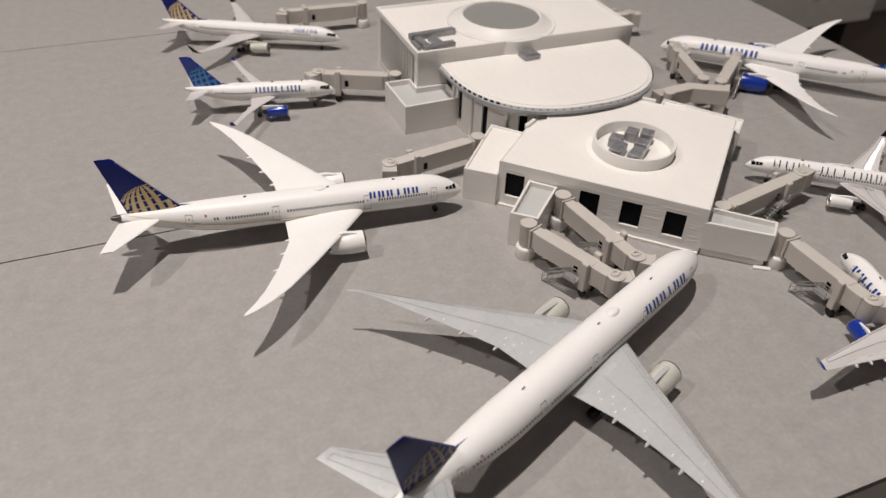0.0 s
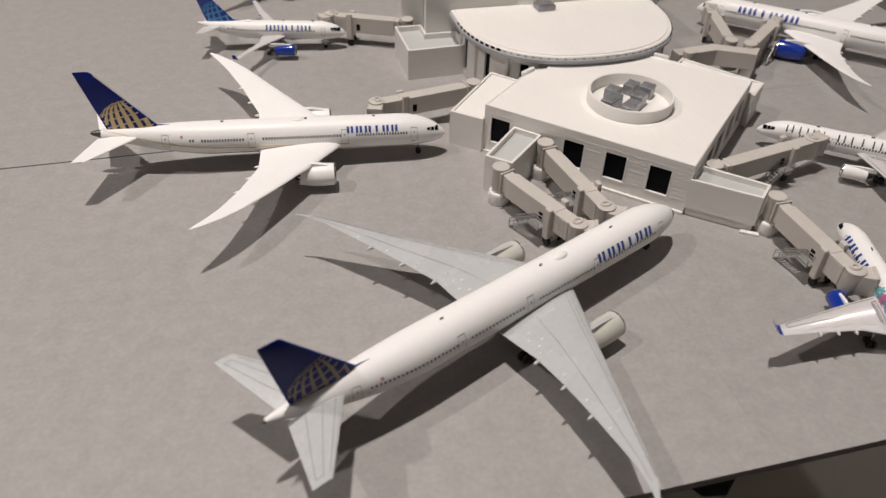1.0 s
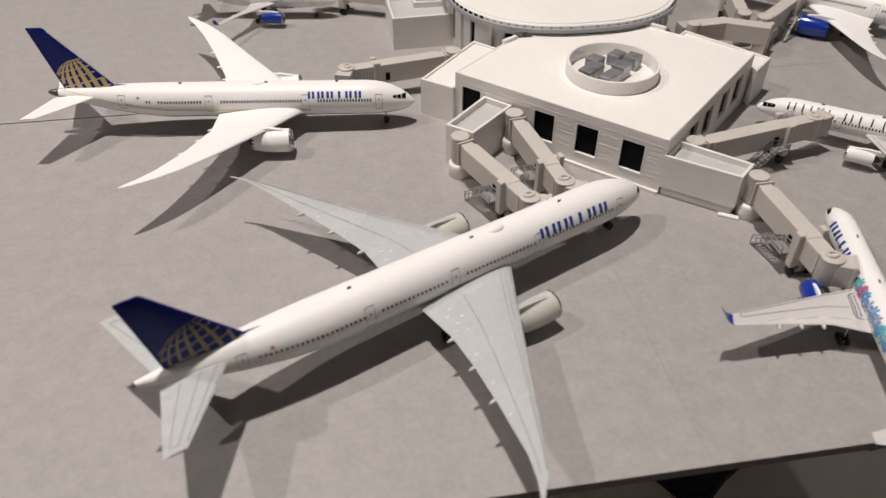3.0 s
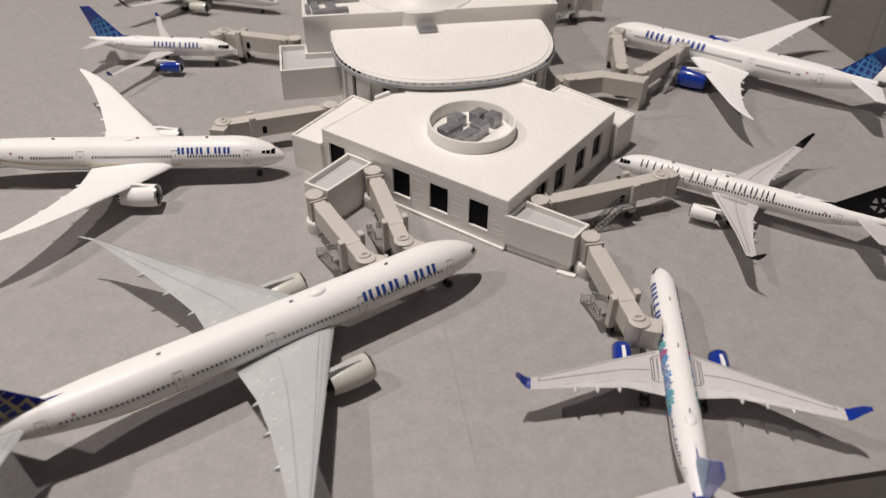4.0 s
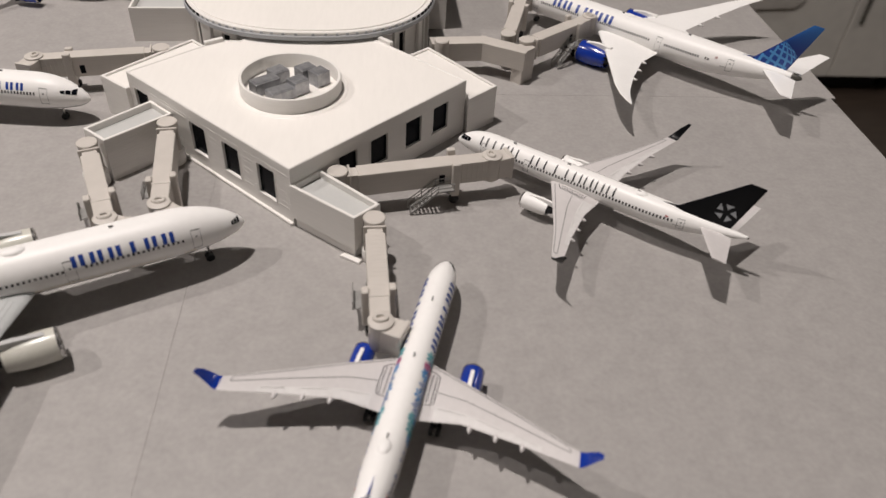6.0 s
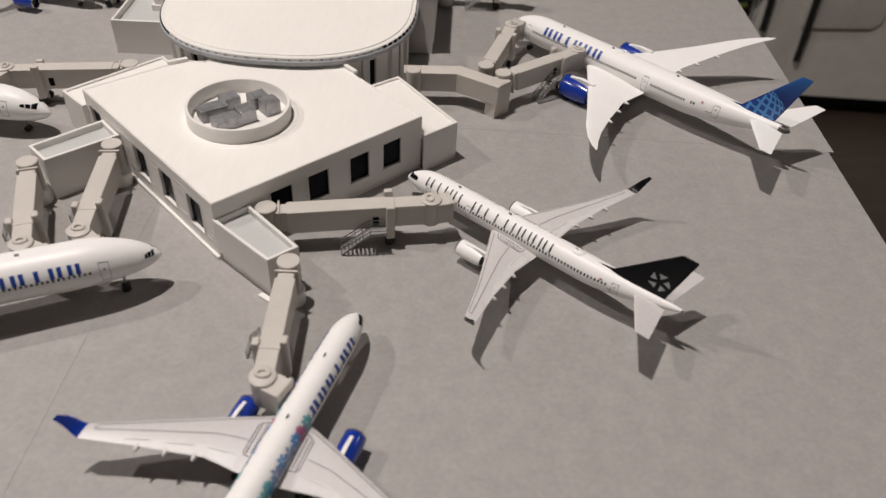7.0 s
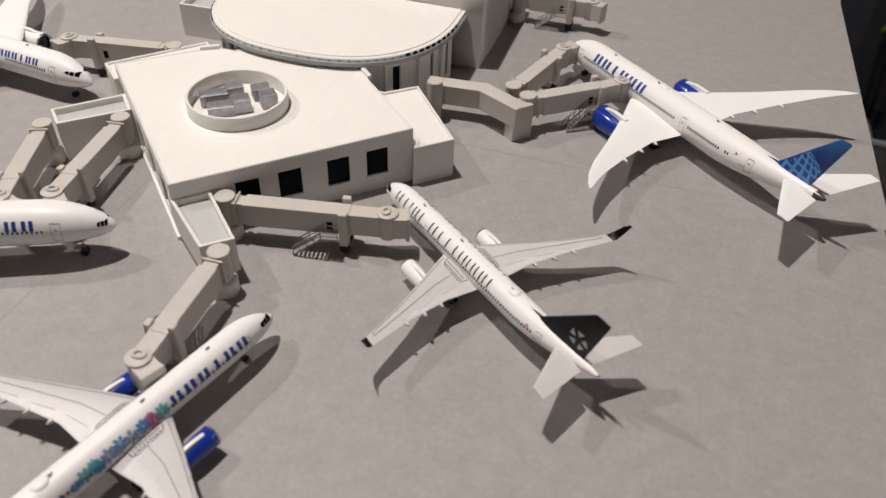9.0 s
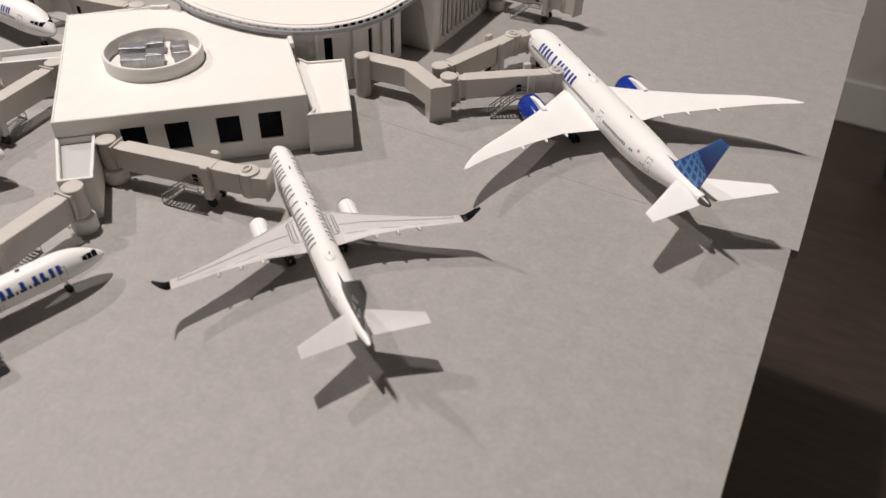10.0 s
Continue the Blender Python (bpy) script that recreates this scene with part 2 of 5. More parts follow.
def wall_run(bm, p, q, z0, z1, w, holes):
    """A straight wall from p to q, its outer face on that line and w thick to the left, with holes (s0, s1, h0, h1) through it."""
    p, q = Vector(p), Vector(q)
    d = (q - p)
    m = Matrix.Translation((p.x, p.y, 0)) @ Matrix.Rotation(math.atan2(d.y, d.x), 4, "Z")
    s = 0.0
    for s0, s1, h0, h1 in sorted(holes):
        box(bm, s, s0, 0, w, z0, z1, 0, m)
        if h0 > z0:
            box(bm, s0, s1, 0, w, z0, h0, 0, m)
        box(bm, s0, s1, 0, w, h1, z1, 0, m)
        s = s1
    box(bm, s, d.length, 0, w, z0, z1, 0, m)
    return m

# ---------- room ----------
def room():
    x0, x1, y0, y1 = -3200.0, 2600.0, -2600.0, 1720.0
    bm = bmesh.new()
    box(bm, x0, x1, y0, y1, FLOOR * 1000 - 30, FLOOR * 1000)
    structure("floor", bm, M_FLOOR, "dark brown wood floor of the room")
    # out of view; its dark colour limits the bounced fill
    bm = bmesh.new()
    box(bm, x0, x1, y0, y1, CEILING * 1000, CEILING * 1000 + 40)
    structure("ceiling", bm, M_CEIL, "unseen ceiling, darkened to hold down bounced light")
    for name, a in (("wall_north", (x0, x1, y1, y1 + 80)), ("wall_south", (x0, x1, y0 - 80, y0)), ("wall_west", (x0 - 80, x0, y0, y1)), ("wall_east", (x1, x1 + 80, y0, y1))):
        bm = bmesh.new()
        box(bm, *a, FLOOR * 1000, CEILING * 1000)
        structure(name, bm, M_WALL, "grey-beige painted room wall")
    bm = bmesh.new()
    box(bm, x0, x1, y1 - 14, y1 - 1, FLOOR * 1000 + 1, FLOOR * 1000 + 105, 3)
    structure("baseboard", bm, M_TRIM, "white painted baseboard along the wall")


room()


def table():
    z0 = -3.2
    t = thing("display_table", 0, 0, GROUND, 0, "long display table covered with flush grey boards", "table")
    xs0, xs1 = -900.0, 250.3
    boards = [
        (xs0, -33.12, -121.5, 96.8, 0.0), (-33.07, xs1, -121.5, 97.1, -0.02),
        (xs0, -34.5, 97.6, 332.6, 0.0), (-34.5, xs1 + 2.5, 97.18, 332.6, 0.0),
        (xs0, -40.0, 333.3, 560.0, 0.0), (-39.9, xs1 + 2.9, 332.72, 560.0, 0.0),
    ]
    for xa, xb, ya, yb, zt in boards:
        bm = bmesh.new()
        prism(bm, [(xa, ya), (xb, ya), (xb, yb), (xa, yb)], z0, zt, 0.02)
        part("board", bm, M_BOARD, t)
    bm = bmesh.new()
    box(bm, xs0 + 60, xs1 - 60, -50, 500, z0 - 12, z0, 0.5)
    part("table_frame", bm, M_BOARD_EDGE, t, "dark underside frame of the table")
    for x in (xs0 + 90, 165):
        for y in (60, 470):
            bm = bmesh.new()
            box(bm, x - 20, x + 20, y - 20, y + 20, FLOOR * 1000 - GROUND, z0 - 12.2, 2)
            part("leg", bm, M_BOARD_EDGE, t)
    bm = bmesh.new()
    box(bm, xs0 + 10, 231.5, -118, 545, -160, -142, 1.0)
    part("lower_shelf", bm, M_SHELF, t, "grey-brown lower shelf")
    return t


table()


def under_table_things():
    t = thing("black_strap", 36, -38, GROUND - 142, 8, "black fabric strap lying on the lower shelf", "strap")
    bm = bmesh.new()
    prism(bm, [(-26, 2), (-20, -12), (-8, -16), (6, -8), (22, -2), (32, 1), (33, 7), (24, 10), (-14, 11)], 0, 5, 1.2)
    part("strap", bm, M_CLOTH, t)
    t = thing("blue_card", 140, -28, GROUND - 142, 9, "flat blue card lying on the lower shelf", "card")
    bm = bmesh.new()
    box(bm, -20, 24, -9.5, 6, 0, 1.2, 0.3)
    part("card", bm, M_SKYBLUE, t)


under_table_things()


def arc_piping(t, cx, cy, cz, rx, rz, a0, a1, r):
    bm = bmesh.new()
    pts = [(cx + rx * math.cos(radians(lerp(a0, a1, k / 14))), cy, cz + rz * math.sin(radians(lerp(a0, a1, k / 14)))) for k in range(15)]
    for p, q in zip(pts, pts[1:]):
        rod(bm, p, q, r, 8)
    part("piping", bm, M_NEON, t, "neon green piping")


def heap(bm, rx, ry, h, seed):
    """A slack, folded bag: a squashed dome with creases."""
    lathe(bm, [(0, 0), (0.82, 0), (0.98, 0.14), (1.0, 0.42), (0.86, 0.74), (0.52, 0.94), (0, 1.0)], 36)
    for v in bm.verts:
        a = math.atan2(v.co.y, v.co.x)
        k = 1 + 0.07 * math.sin(5 * a + seed + 4 * v.co.z) + 0.04 * math.sin(11 * a + 2 * seed)
        v.co = Vector((v.co.x * rx * k, v.co.y * ry * k, max(0.0, v.co.z * h * (1 + 0.08 * math.sin(3 * a + seed)))))


def far_clutter():
    f = FLOOR * 1000
    t = thing("duffel_bag", 545, 1500, f, 12, "slack black duffel bag with neon green piping", "bag")
    bm = bmesh.new()
    heap(bm, 96, 84, 420, 1.0)
    part("body", bm, M_CLOTH, t, smooth=True)
    arc_piping(t, 30, -60, 260, 36, 52, 20, 110, 7)
    bm = bmesh.new()
    for p, q in (((40, -70, 300), (62, -84, 230)), ((62, -84, 230), (70, -88, 150))):
        rod(bm, p, q, 9, 8)
    part("strap", bm, M_BLACK, t, "black hanging strap")
    t = thing("grey_ball", 596, 1440, f, 0, "pale grey ball lying against the duffel bag", "ball")
    bm = bmesh.new()
    lathe(bm, [(30 * math.sin(math.pi * k / 14), 30 - 30 * math.cos(math.pi * k / 14)) for k in range(15)], 24)
    part("ball", bm, M_TRIM, t, smooth=True)
    t = thing("storage_tub", 700, 1478, f, 0, "smoky grey plastic tub full of dark bags and toys", "tub")
    bm = bmesh.new()
    ring_wall(bm, [(-64, -84), (62, -84), (62, 84), (-64, 84)], 4, 0, 88, 1.0)
    part("wall", bm, M_SMOKE, t)
    bm = bmesh.new()
    ring_wall(bm, [(-69, -89), (66, -89), (66, 89), (-69, 89)], 9, 88, 98, 2.0)
    part("rim", bm, M_GREY, t)
    bm = bmesh.new()
    box(bm, -60, 58, -80, 80, 1, 6, 1)
    part("base", bm, M_SMOKE, t)
    t = thing("black_backpack", 700, 1500, f + 6, 0, "black backpack with neon green piping stuffed in the tub", "bag")
    bm = bmesh.new()
    heap(bm, 58, 56, 410, 2.4)
    part("body", bm, M_CLOTH, t, smooth=True)
    arc_piping(t, 14, -56, 312, 46, 46, 175, 290, 6)
    arc_piping(t, 8, -60, 190, 26, 16, 200, 330, 5)
    bm = bmesh.new()
    box(bm, 34, 52, -66, -46, 300, 345, 6)
    part("pocket", bm, M_DENIM, t, "bright blue side pocket")
    t = thing("toy_car", 722, 1408, f + 6, 4, "blue plastic toy car with pale wheel and red bumper", "toy")
    bm = bmesh.new()
    prism(bm, [(-36, -10), (26, -12), (34, -4), (34, 6), (26, 12), (-36, 10)], 100, 148, 8)
    part("body", bm, M_DENIM, t, smooth=True)
    bm = bmesh.new()
    lathe(bm, [(0, -5), (11, -5), (13, -2), (13, 2), (11, 5), (0, 5)], 24, pose(16, -14, 128, 90, 0, 0))
    part("wheel", bm, M_TRIM, t, "pale grey wheel")
    bm = bmesh.new()
    box(bm, -20, 16, -9, 9, 0, 100, 5)
    part("bumper", bm, M_RED, t, "dark red lower body")
    # the flat body stands in for a soft shadow; the straps are real
    t = thing("shadow_panel_with_straps", 958, 1452, f, 0, "grey panel painting a soft shadow on a low cabinet, with black straps", "bag")
    bm = bmesh.new()
    prism(bm, [(-92, 240), (-84, 228), (70, 236), (86, 252), (92, 300), (92, 640), (-92, 640)], -4, 4, 2)
    bmesh.ops.rotate(bm, verts=bm.verts, cent=(0, 0, 0), matrix=Matrix.Rotation(radians(90), 3, "X"))
    part("body", bm, M_SHADOW_GREY, t, smooth=True)
    for x, low in ((-180, 218), (-78, 150)):
        bm = bmesh.new()
        pts = [(x + 5 * math.sin(k * 0.8), -14 - 6 * math.sin(k * 0.5), 640 - k * (640 - low) / 10) for k in range(11)]
        for p, q in zip(pts, pts[1:]):
            rod(bm, p, q, 7.5, 8)
        part("strap", bm, M_BLACK, t, "black hanging strap")
    # added bar out of view, only to carry the straps
    bm = bmesh.new()
    box(bm, -188, 92, -16, 40, 640, 648, 2)
    part("strap_bar", bm, M_BLACK, t, "added black bar that carries the straps at the cabinet's top")
    t = thing("cloth_bundle", 1560, 860, f, 0, "dark navy cloth heap over a tall hamper", "hamper")
    bm = bmesh.new()
    lathe(bm, [(0, 0), (115, 0), (130, 40), (140, 300), (150, 640), (120, 720), (60, 760), (0, 770)], 28)
    for v in bm.verts:
        a = math.atan2(v.co.y, v.co.x)
        v.co.x *= 1 + 0.05 * math.sin(5 * a + v.co.z * 0.01)
        v.co.y *= 1 + 0.05 * math.sin(4 * a)
    part("cover", bm, M_NAVYCLOTH, t, smooth=True)
    for x, w, low, label in ((1074, 616, 52, "grey painted low cabinet standing against the wall"), (1676, 582, 100, "grey painted low cabinet on a tall black plinth")):
        t = thing("low_cabinet", x, 1585, f, 0, label, "cabinet")
        bm = bmesh.new()
        box(bm, -w / 2, w / 2, -110, 105, low, 640, 3)
        part("body", bm, M_CABINET, t)
        bm = bmesh.new()
        box(bm, -w / 2 + 20, w / 2 - 20, -70, 105, 0, low)
        part("plinth", bm, M_BLACK, t, "black recessed plinth")
        split = 112.0 if low < 60 else 0.0
        for a, b, grip in ((-w / 2 + 1, split - 1.5, None), (split + 1.5, w / 2 - 1, split + 26)):
            bm = bmesh.new()
            box(bm, a, b, -128, -111, low + 3, 634, 2)
            door = part("door", bm, M_CABINET, t)
            if grip:
                bm = bmesh.new()
                box(bm, grip - 4, grip + 4, -136, -128, 198, 400, 3)
                part("handle", bm, M_SMOKE, door, "dark bar handle")


far_clutter()

# ---------- terminal model ----------
DX, DY = -2.0, 155.0


def d_curve(a, off=0.0):
    """The round hall's outline; a from 0 (east) over 90 (front) to 180 (west)."""
    c, s = math.cos(radians(a)), math.sin(radians(a))
    k = 2 / 2.4
    return (DX + (60.5 + off) * math.copysign(abs(c) ** k, c), DY - (60.0 + off) * abs(s) ** k)


def terminal():
    t = thing("terminal_building", 0, 0, 0, 0, "white 3D-printed airport terminal model with dark windows", "building model")
    # front pavilion
    arc = [d_curve(a, -2.0) for a in range(58, 121, 6)]
    pav = [(-1, 0), (66, 64.5), (31.5, 98.5), *[p for p in arc if -29 < p[0] < 30], (-30, 97.5), (-36.5, 97.5), (-44.5, 92.5), (-71, 68)]
    bm = bmesh.new()
    fl = math.hypot(70, 68)
    fr = math.hypot(67, 64.5)
    lw = [(fl - s - 9.8, fl - s, 5.3, 18.0) for s in (8.5, 28.3, 48.0, 84.2)]
    ml = wall_run(bm, (-71, 68), (-1, 0), GROUND, 22.4, 1.6, lw)
    rw = [(s, s + 9.4, 6.2, 18.0) for s in (22.0, 38.0, 57.0, 73.0)]
    mr = wall_run(bm, (-1, 0), (66, 64.5), GROUND, 22.4, 1.6, rw)
    wall_run(bm, (66, 64.5), (31.5, 98.5), GROUND, 22.4, 1.6, [])
    wall_run(bm, (-44.5, 92.5), (-71, 68), GROUND, 22.4, 1.6, [])
    box(bm, -36.5, -30, 95.6, 97.4, 17, 22.3)
    # uneven print layers between and under the front windows
    rnd = random.Random(11)
    for a, b in ((0.5, 8.0), (18.8, 27.8), (38.6, 47.6), (58.4, 83.6)):
        z = 5.2
        while z < 18.5:
            s0 = fl - b + rnd.uniform(0.1, 2.5)
            s1 = fl - a - rnd.uniform(0.1, 2.5)
            box(bm, s0, s1, -rnd.uniform(0.015, 0.07), 0.3, z, z + rnd.uniform(0.25, 1.3), 0, ml)
            z += rnd.uniform(1.2, 2.6)
    box(bm, 0.3, fl - 0.3, -1.05, 0.3, GROUND, 0.4, 0.12, ml, seg=1)
    box(bm, 0.3, fl - 0.4, -0.06, 0.3, 19.6, 20.0, 0, ml)
    part("pavilion_wall", bm, M_PLA, t)
    bm = bmesh.new()
    prism(bm, inset(pav, 0.9), 21.2, 23.55)
    part("pavilion_roof", bm, M_ROOF, t)
    bm = bmesh.new()
    ring_wall(bm, pav, 1.0, 22.42, 23.85, 0.3)
    part("parapet", bm, M_PLA, t)
    for mw, holes in ((ml, lw), (mr, rw)):
        for s0, s1, h0, h1 in holes:
            bm = bmesh.new()
            box(bm, s0 - 0.3, s1 + 0.3, 1.05, 1.5, h0 - 0.3, h1 + 0.3, 0, mw)
            w = part("window", bm, M_DARKPANE, t)
            bm = bmesh.new()
            for a in ((s0 - 0.35, s0 + 0.25, h0, h1), (s1 - 0.25, s1 + 0.35, h0, h1), (s0 - 0.35, s1 + 0.35, h0 - 0.5, h0 + 0.1)):
                box(bm, a[0], a[1], -0.18, 0.5, a[2], a[3], 0.08, mw, seg=1)
            part("frame", bm, M_PLA, w)
    bm = bmesh.new()
    box(bm, -4.2, 3.4, -1.0, 1.0, 23.2, 25.4, 0.3, pose(33.4, 97.4, 0, 0, 0, -45))
    part("parapet_block", bm, M_PLA, t)
    bm = bmesh.new()
    box(bm, -4.5, 4.0, -1.0, 1.0, 23.2, 25.2, 0.3, pose(-40.5, 95.2, 0, 0, 0, 32))
    part("parapet_block", bm, M_PLA, t)
    # roof ring with plant units
    bm = bmesh.new()
    lathe(bm, [(19.8, 23.4), (19.8, 29.2), (19.6, 29.5), (18.7, 29.5), (18.5, 29.2), (18.5, 23.4)], 72, pose(-4.7, 55.8, 0))
    part("roof_ring", bm, M_PLA, t, smooth=True)
    bm = bmesh.new()
    lathe(bm, [(22.6, 23.5), (22.2, 23.72), (20.2, 23.72)], 72, pose(-4.7, 55.8, 0))
    part("ring_skirt", bm, M_ROOF, t, smooth=True)
    for x, y, sx, sy, h, a in ((-14.6, 54.6, 11.0, 6.0, 4.9, 37), (-7.9, 48.4, 10.4, 6.2, 4.2, 36), (-10.2, 62.8, 6.8, 6.4, 5.0, 42), (-1.7, 53.6, 6.6, 6.2, 5.7, 40), (0.4, 65.4, 7.2, 5.8, 5.0, 40), (6.1, 60.7, 6.5, 6.0, 5.8, 43)):
        bm = bmesh.new()
        m = pose(x, y, 0, 0, 0, a)
        box(bm, -sx / 2, sx / 2, -sy / 2, sy / 2, 23.5, 23.5 + h, 0.3, m)
        box(bm, -sx / 2 + 0.8, sx / 2 - 0.8, -sy / 2 + 0.8, sy / 2 - 0.8, 23.5 + h - 0.2, 23.5 + h + 0.2, 0.15, m)
        part("plant_unit", bm, M_SILVER, t, "rough silver-painted roof unit")
    # side wings and boxes
    for name, pts, z, deep in (
        ("west_wing", [(-85, 77.5), (-72.2, 66.6), (-45.6, 92.4), (-41.5, 100), (-54, 113)], 16.8, 0.9),
        ("east_wing", [(67.3, 61.2), (80.5, 73.2), (53, 109), (41, 98.5), (33, 99.2), (66.6, 66.2)], 16.8, 0.9),
        ("front_box", [(-80.3, 36.2), (-70.7, 27.7), (-50.2, 47.4), (-60.2, 57.4)], 17.0, 2.6),
        ("corner_box", [(-1.7, 0.05), (21.1, -18.6), (29.8, -10.7), (8.4, 9.8)], 17.2, 2.6),
        ("west_box", [(-90.3, 146), (-57.5, 147.5), (-57.5, 166.5), (-75.5, 166.8), (-75.5, 179), (-91, 179)], 16.5, 3.2),
    ):
        bm = bmesh.new()
        low = 3.0 if name == "corner_box" else GROUND
        ring_wall(bm, pts, 1.2, low, z, 0.2)
        if low > 0:
            ring_wall(bm, inset(pts, 1.0), 1.2, GROUND, low + 0.3, 0.1)
        part(name + "_wall", bm, M_PLA, t)
        bm = bmesh.new()
        prism(bm, inset(pts, 1.15), z - deep - 1.2, z - deep)
        # deeply sunken roofs take the print colour darkened for shade
        part(name + "_roof", bm, M_ROOF if deep < 2 else M_ROOF_IN_SHADED, t)
    bm = bmesh.new()
    prism(bm, [(15.8, -17.4), (17.2, -15.9), (23.6, -19.8), (22.4, -21.6)], GROUND, 0.2, 0.3)
    part("footing", bm, M_PLA, t)
    # round hall: pilasters, dark slots, band and roof
    slots = [(4, 6.5), (18.5, 21), (41.5, 46), (123, 128), (149, 153), (171, 175)]
    cuts = sorted({0.0, 180.0, *[float(a) for s in slots for a in s]})
    for a, b in zip(cuts, cuts[1:]):
        hole = any(s[0] <= a and b <= s[1] for s in slots)
        n = max(1, round((b - a) / 4))
        ang = [lerp(a, b, i / n) for i in range(n + 1)]
        ring = [d_curve(g, -4.0) for g in reversed(ang)] + [d_curve(g, -6.0) for g in ang]
        bm = bmesh.new()
        for z0, z1 in (((GROUND, 3.5), (21.5, 26)) if hole else ((GROUND, 26),)):
            prism(bm, ring, z0, z1)
        part("hall_bay", bm, M_PLA, t)
        if hole:
            bm = bmesh.new()
            p, q, r, s = d_curve(a - 0.5, -5.2), d_curve(b + 0.5, -5.2), d_curve(b + 0.5, -5.9), d_curve(a - 0.5, -5.9)
            prism(bm, [q, p, s, r], 3.2, 21.8)
            part("hall_window", bm, M_DARKPANE, t)
    for g in (12.5, 30, 50, 62, 118, 136, 161, 178):
        bm = bmesh.new()
        p, q = Vector(d_curve(g, -4.05)), Vector(d_curve(g + 0.8, -4.05))
        m = Matrix.Translation((p.x, p.y, 0)) @ Matrix.Rotation(math.atan2(q.y - p.y, q.x - p.x), 4, "Z")
        box(bm, -0.9, 0.9, -0.45, 1.6, GROUND, 25.1, 0.3, m, seg=1)
        part("pilaster", bm, M_PLA, t)
    edge = [d_curve(a) for a in range(180, -1, -3)] + [(58.5, 166.8), (-62.5, 166.8)]
    bm = bmesh.new()
    ring_wall(bm, edge, 4.6, 25.2, 27.2, 0.3)
    part("hall_band", bm, M_GREY, t, "grey band round the roof edge", smooth=True)
    upper = [d_curve(a, -0.9) for a in range(180, -1, -3)] + [(57.6, 166.8), (-61.6, 166.8)]
    bm = bmesh.new()
    ring_wall(bm, upper, 3.6, 27.15, 28.6, 0.3)
    part("hall_kerb", bm, M_PLA, t, smooth=True)
    bm = bmesh.new()
    prism(bm, [d_curve(a, -2.9) for a in range(180, -1, -3)] + [(55.6, 166.7), (-59.6, 166.7)], 26.5, 29.1, 0.4)
    part("hall_roof", bm, M_ROOF, t)
    for i in range(44):
        a = 3 + i * 174 / 43
        p, q = Vector(d_curve(a, -0.95)), Vector(d_curve(a + 0.8, -0.95))
        bm = bmesh.new()
        m = Matrix.Translation((p.x, p.y, 0)) @ Matrix.Rotation(math.atan2(q.y - p.y, q.x - p.x), 4, "Z")
        w = 1.05 if a < 42 or a > 138 else 0.6
        box(bm, -w, w, -0.12, 0.5, 27.35, 28.35 if w > 1 else 28.1, 0, m)
        part("kerb_notch", bm, M_DARKPANE if w > 1 else M_GREY, t)
    bm = bmesh.new()
    box(bm, -5.2, 5.2, -4.2, 4.2, 29.4, 32.2, 0.4, pose(-9.5, 158.5, 0, 0, 0, 4))
    box(bm, -3.8, 3.8, -3.0, 3.0, 32.0, 32.6, 0.2, pose(-9.5, 158.5, 0, 0, 0, 4))
    part("roof_unit", bm, M_SILVER, t, "small rough grey roof unit")
    # rear block
    bm = bmesh.new()
    x0, x1, y0, y1, zt = -75.5, 66.0, 167.0, 240.0, 36.5
    wall_run(bm, (x0, y0), (x1, y0), GROUND, zt, 2.0, [])
    wall_run(bm, (x1, y1), (x0, y1), GROUND, zt, 2.0, [])
    bays = [(6 + i * 4.7, 6 + i * 4.7 + 3.3, 3.0, 33.2) for i in range(13)]
    me = wall_run(bm, (x1, y0 + 2), (x1, y1 - 2), GROUND, zt, 2.0, bays)
    mw = wall_run(bm, (x0, y1 - 2), (x0, y0 + 2), GROUND, zt, 2.0, bays)
    part("rear_wall", bm, M_PLA, t)
    for m in (me, mw):
        for s0, s1, h0, h1 in bays:
            bm = bmesh.new()
            box(bm, s0 - 0.3, s1 + 0.3, 1.3, 1.8, h0 - 0.3, h1 + 0.3, 0, m)
            part("rear_window", bm, M_DARKPANE, t)
            bm = bmesh.new()
            box(bm, s0 - 0.9, s0 - 0.1, -0.6, 0.4, h0 - 1, h1 + 1, 0.15, m, seg=1)
            part("mullion", bm, M_PLA, t)
    rect = [(x0 - 0.5, y0 - 0.5), (x1 + 0.5, y0 - 0.5), (x1 + 0.5, y1 + 0.5), (x0 - 0.5, y1 + 0.5)]
    bm = bmesh.new()
    prism(bm, inset(rect, 1.5), zt - 2, zt - 0.4)
    part("rear_roof", bm, M_ROOF, t)
    bm = bmesh.new()
    ring_wall(bm, rect, 1.6, zt - 1.5, zt + 0.9, 0.25)
    part("rear_parapet", bm, M_PLA, t)
    bm = bmesh.new()
    lathe(bm, [(33.6, 29.0), (33.6, 36.6), (33.2, 37.0), (31.6, 37.0), (31.6, 36.6), (29.5, 37.4), (26.0, 39.4), (25.0, 40.4), (24.0, 40.7), (23.4, 40.3), (23.2, 39.6)], 80, pose(-9.5, 198, 0))
    part("rooflight_drum", bm, M_PLA, t, smooth=True)
    bm = bmesh.new()
    lathe(bm, [(23.4, 39.0), (23.4, 39.7), (0, 39.9)], 64, pose(-9.5, 198, 0))
    part("rooflight", bm, M_SKYLIGHT, t, "round dull grey rooflight", smooth=True)
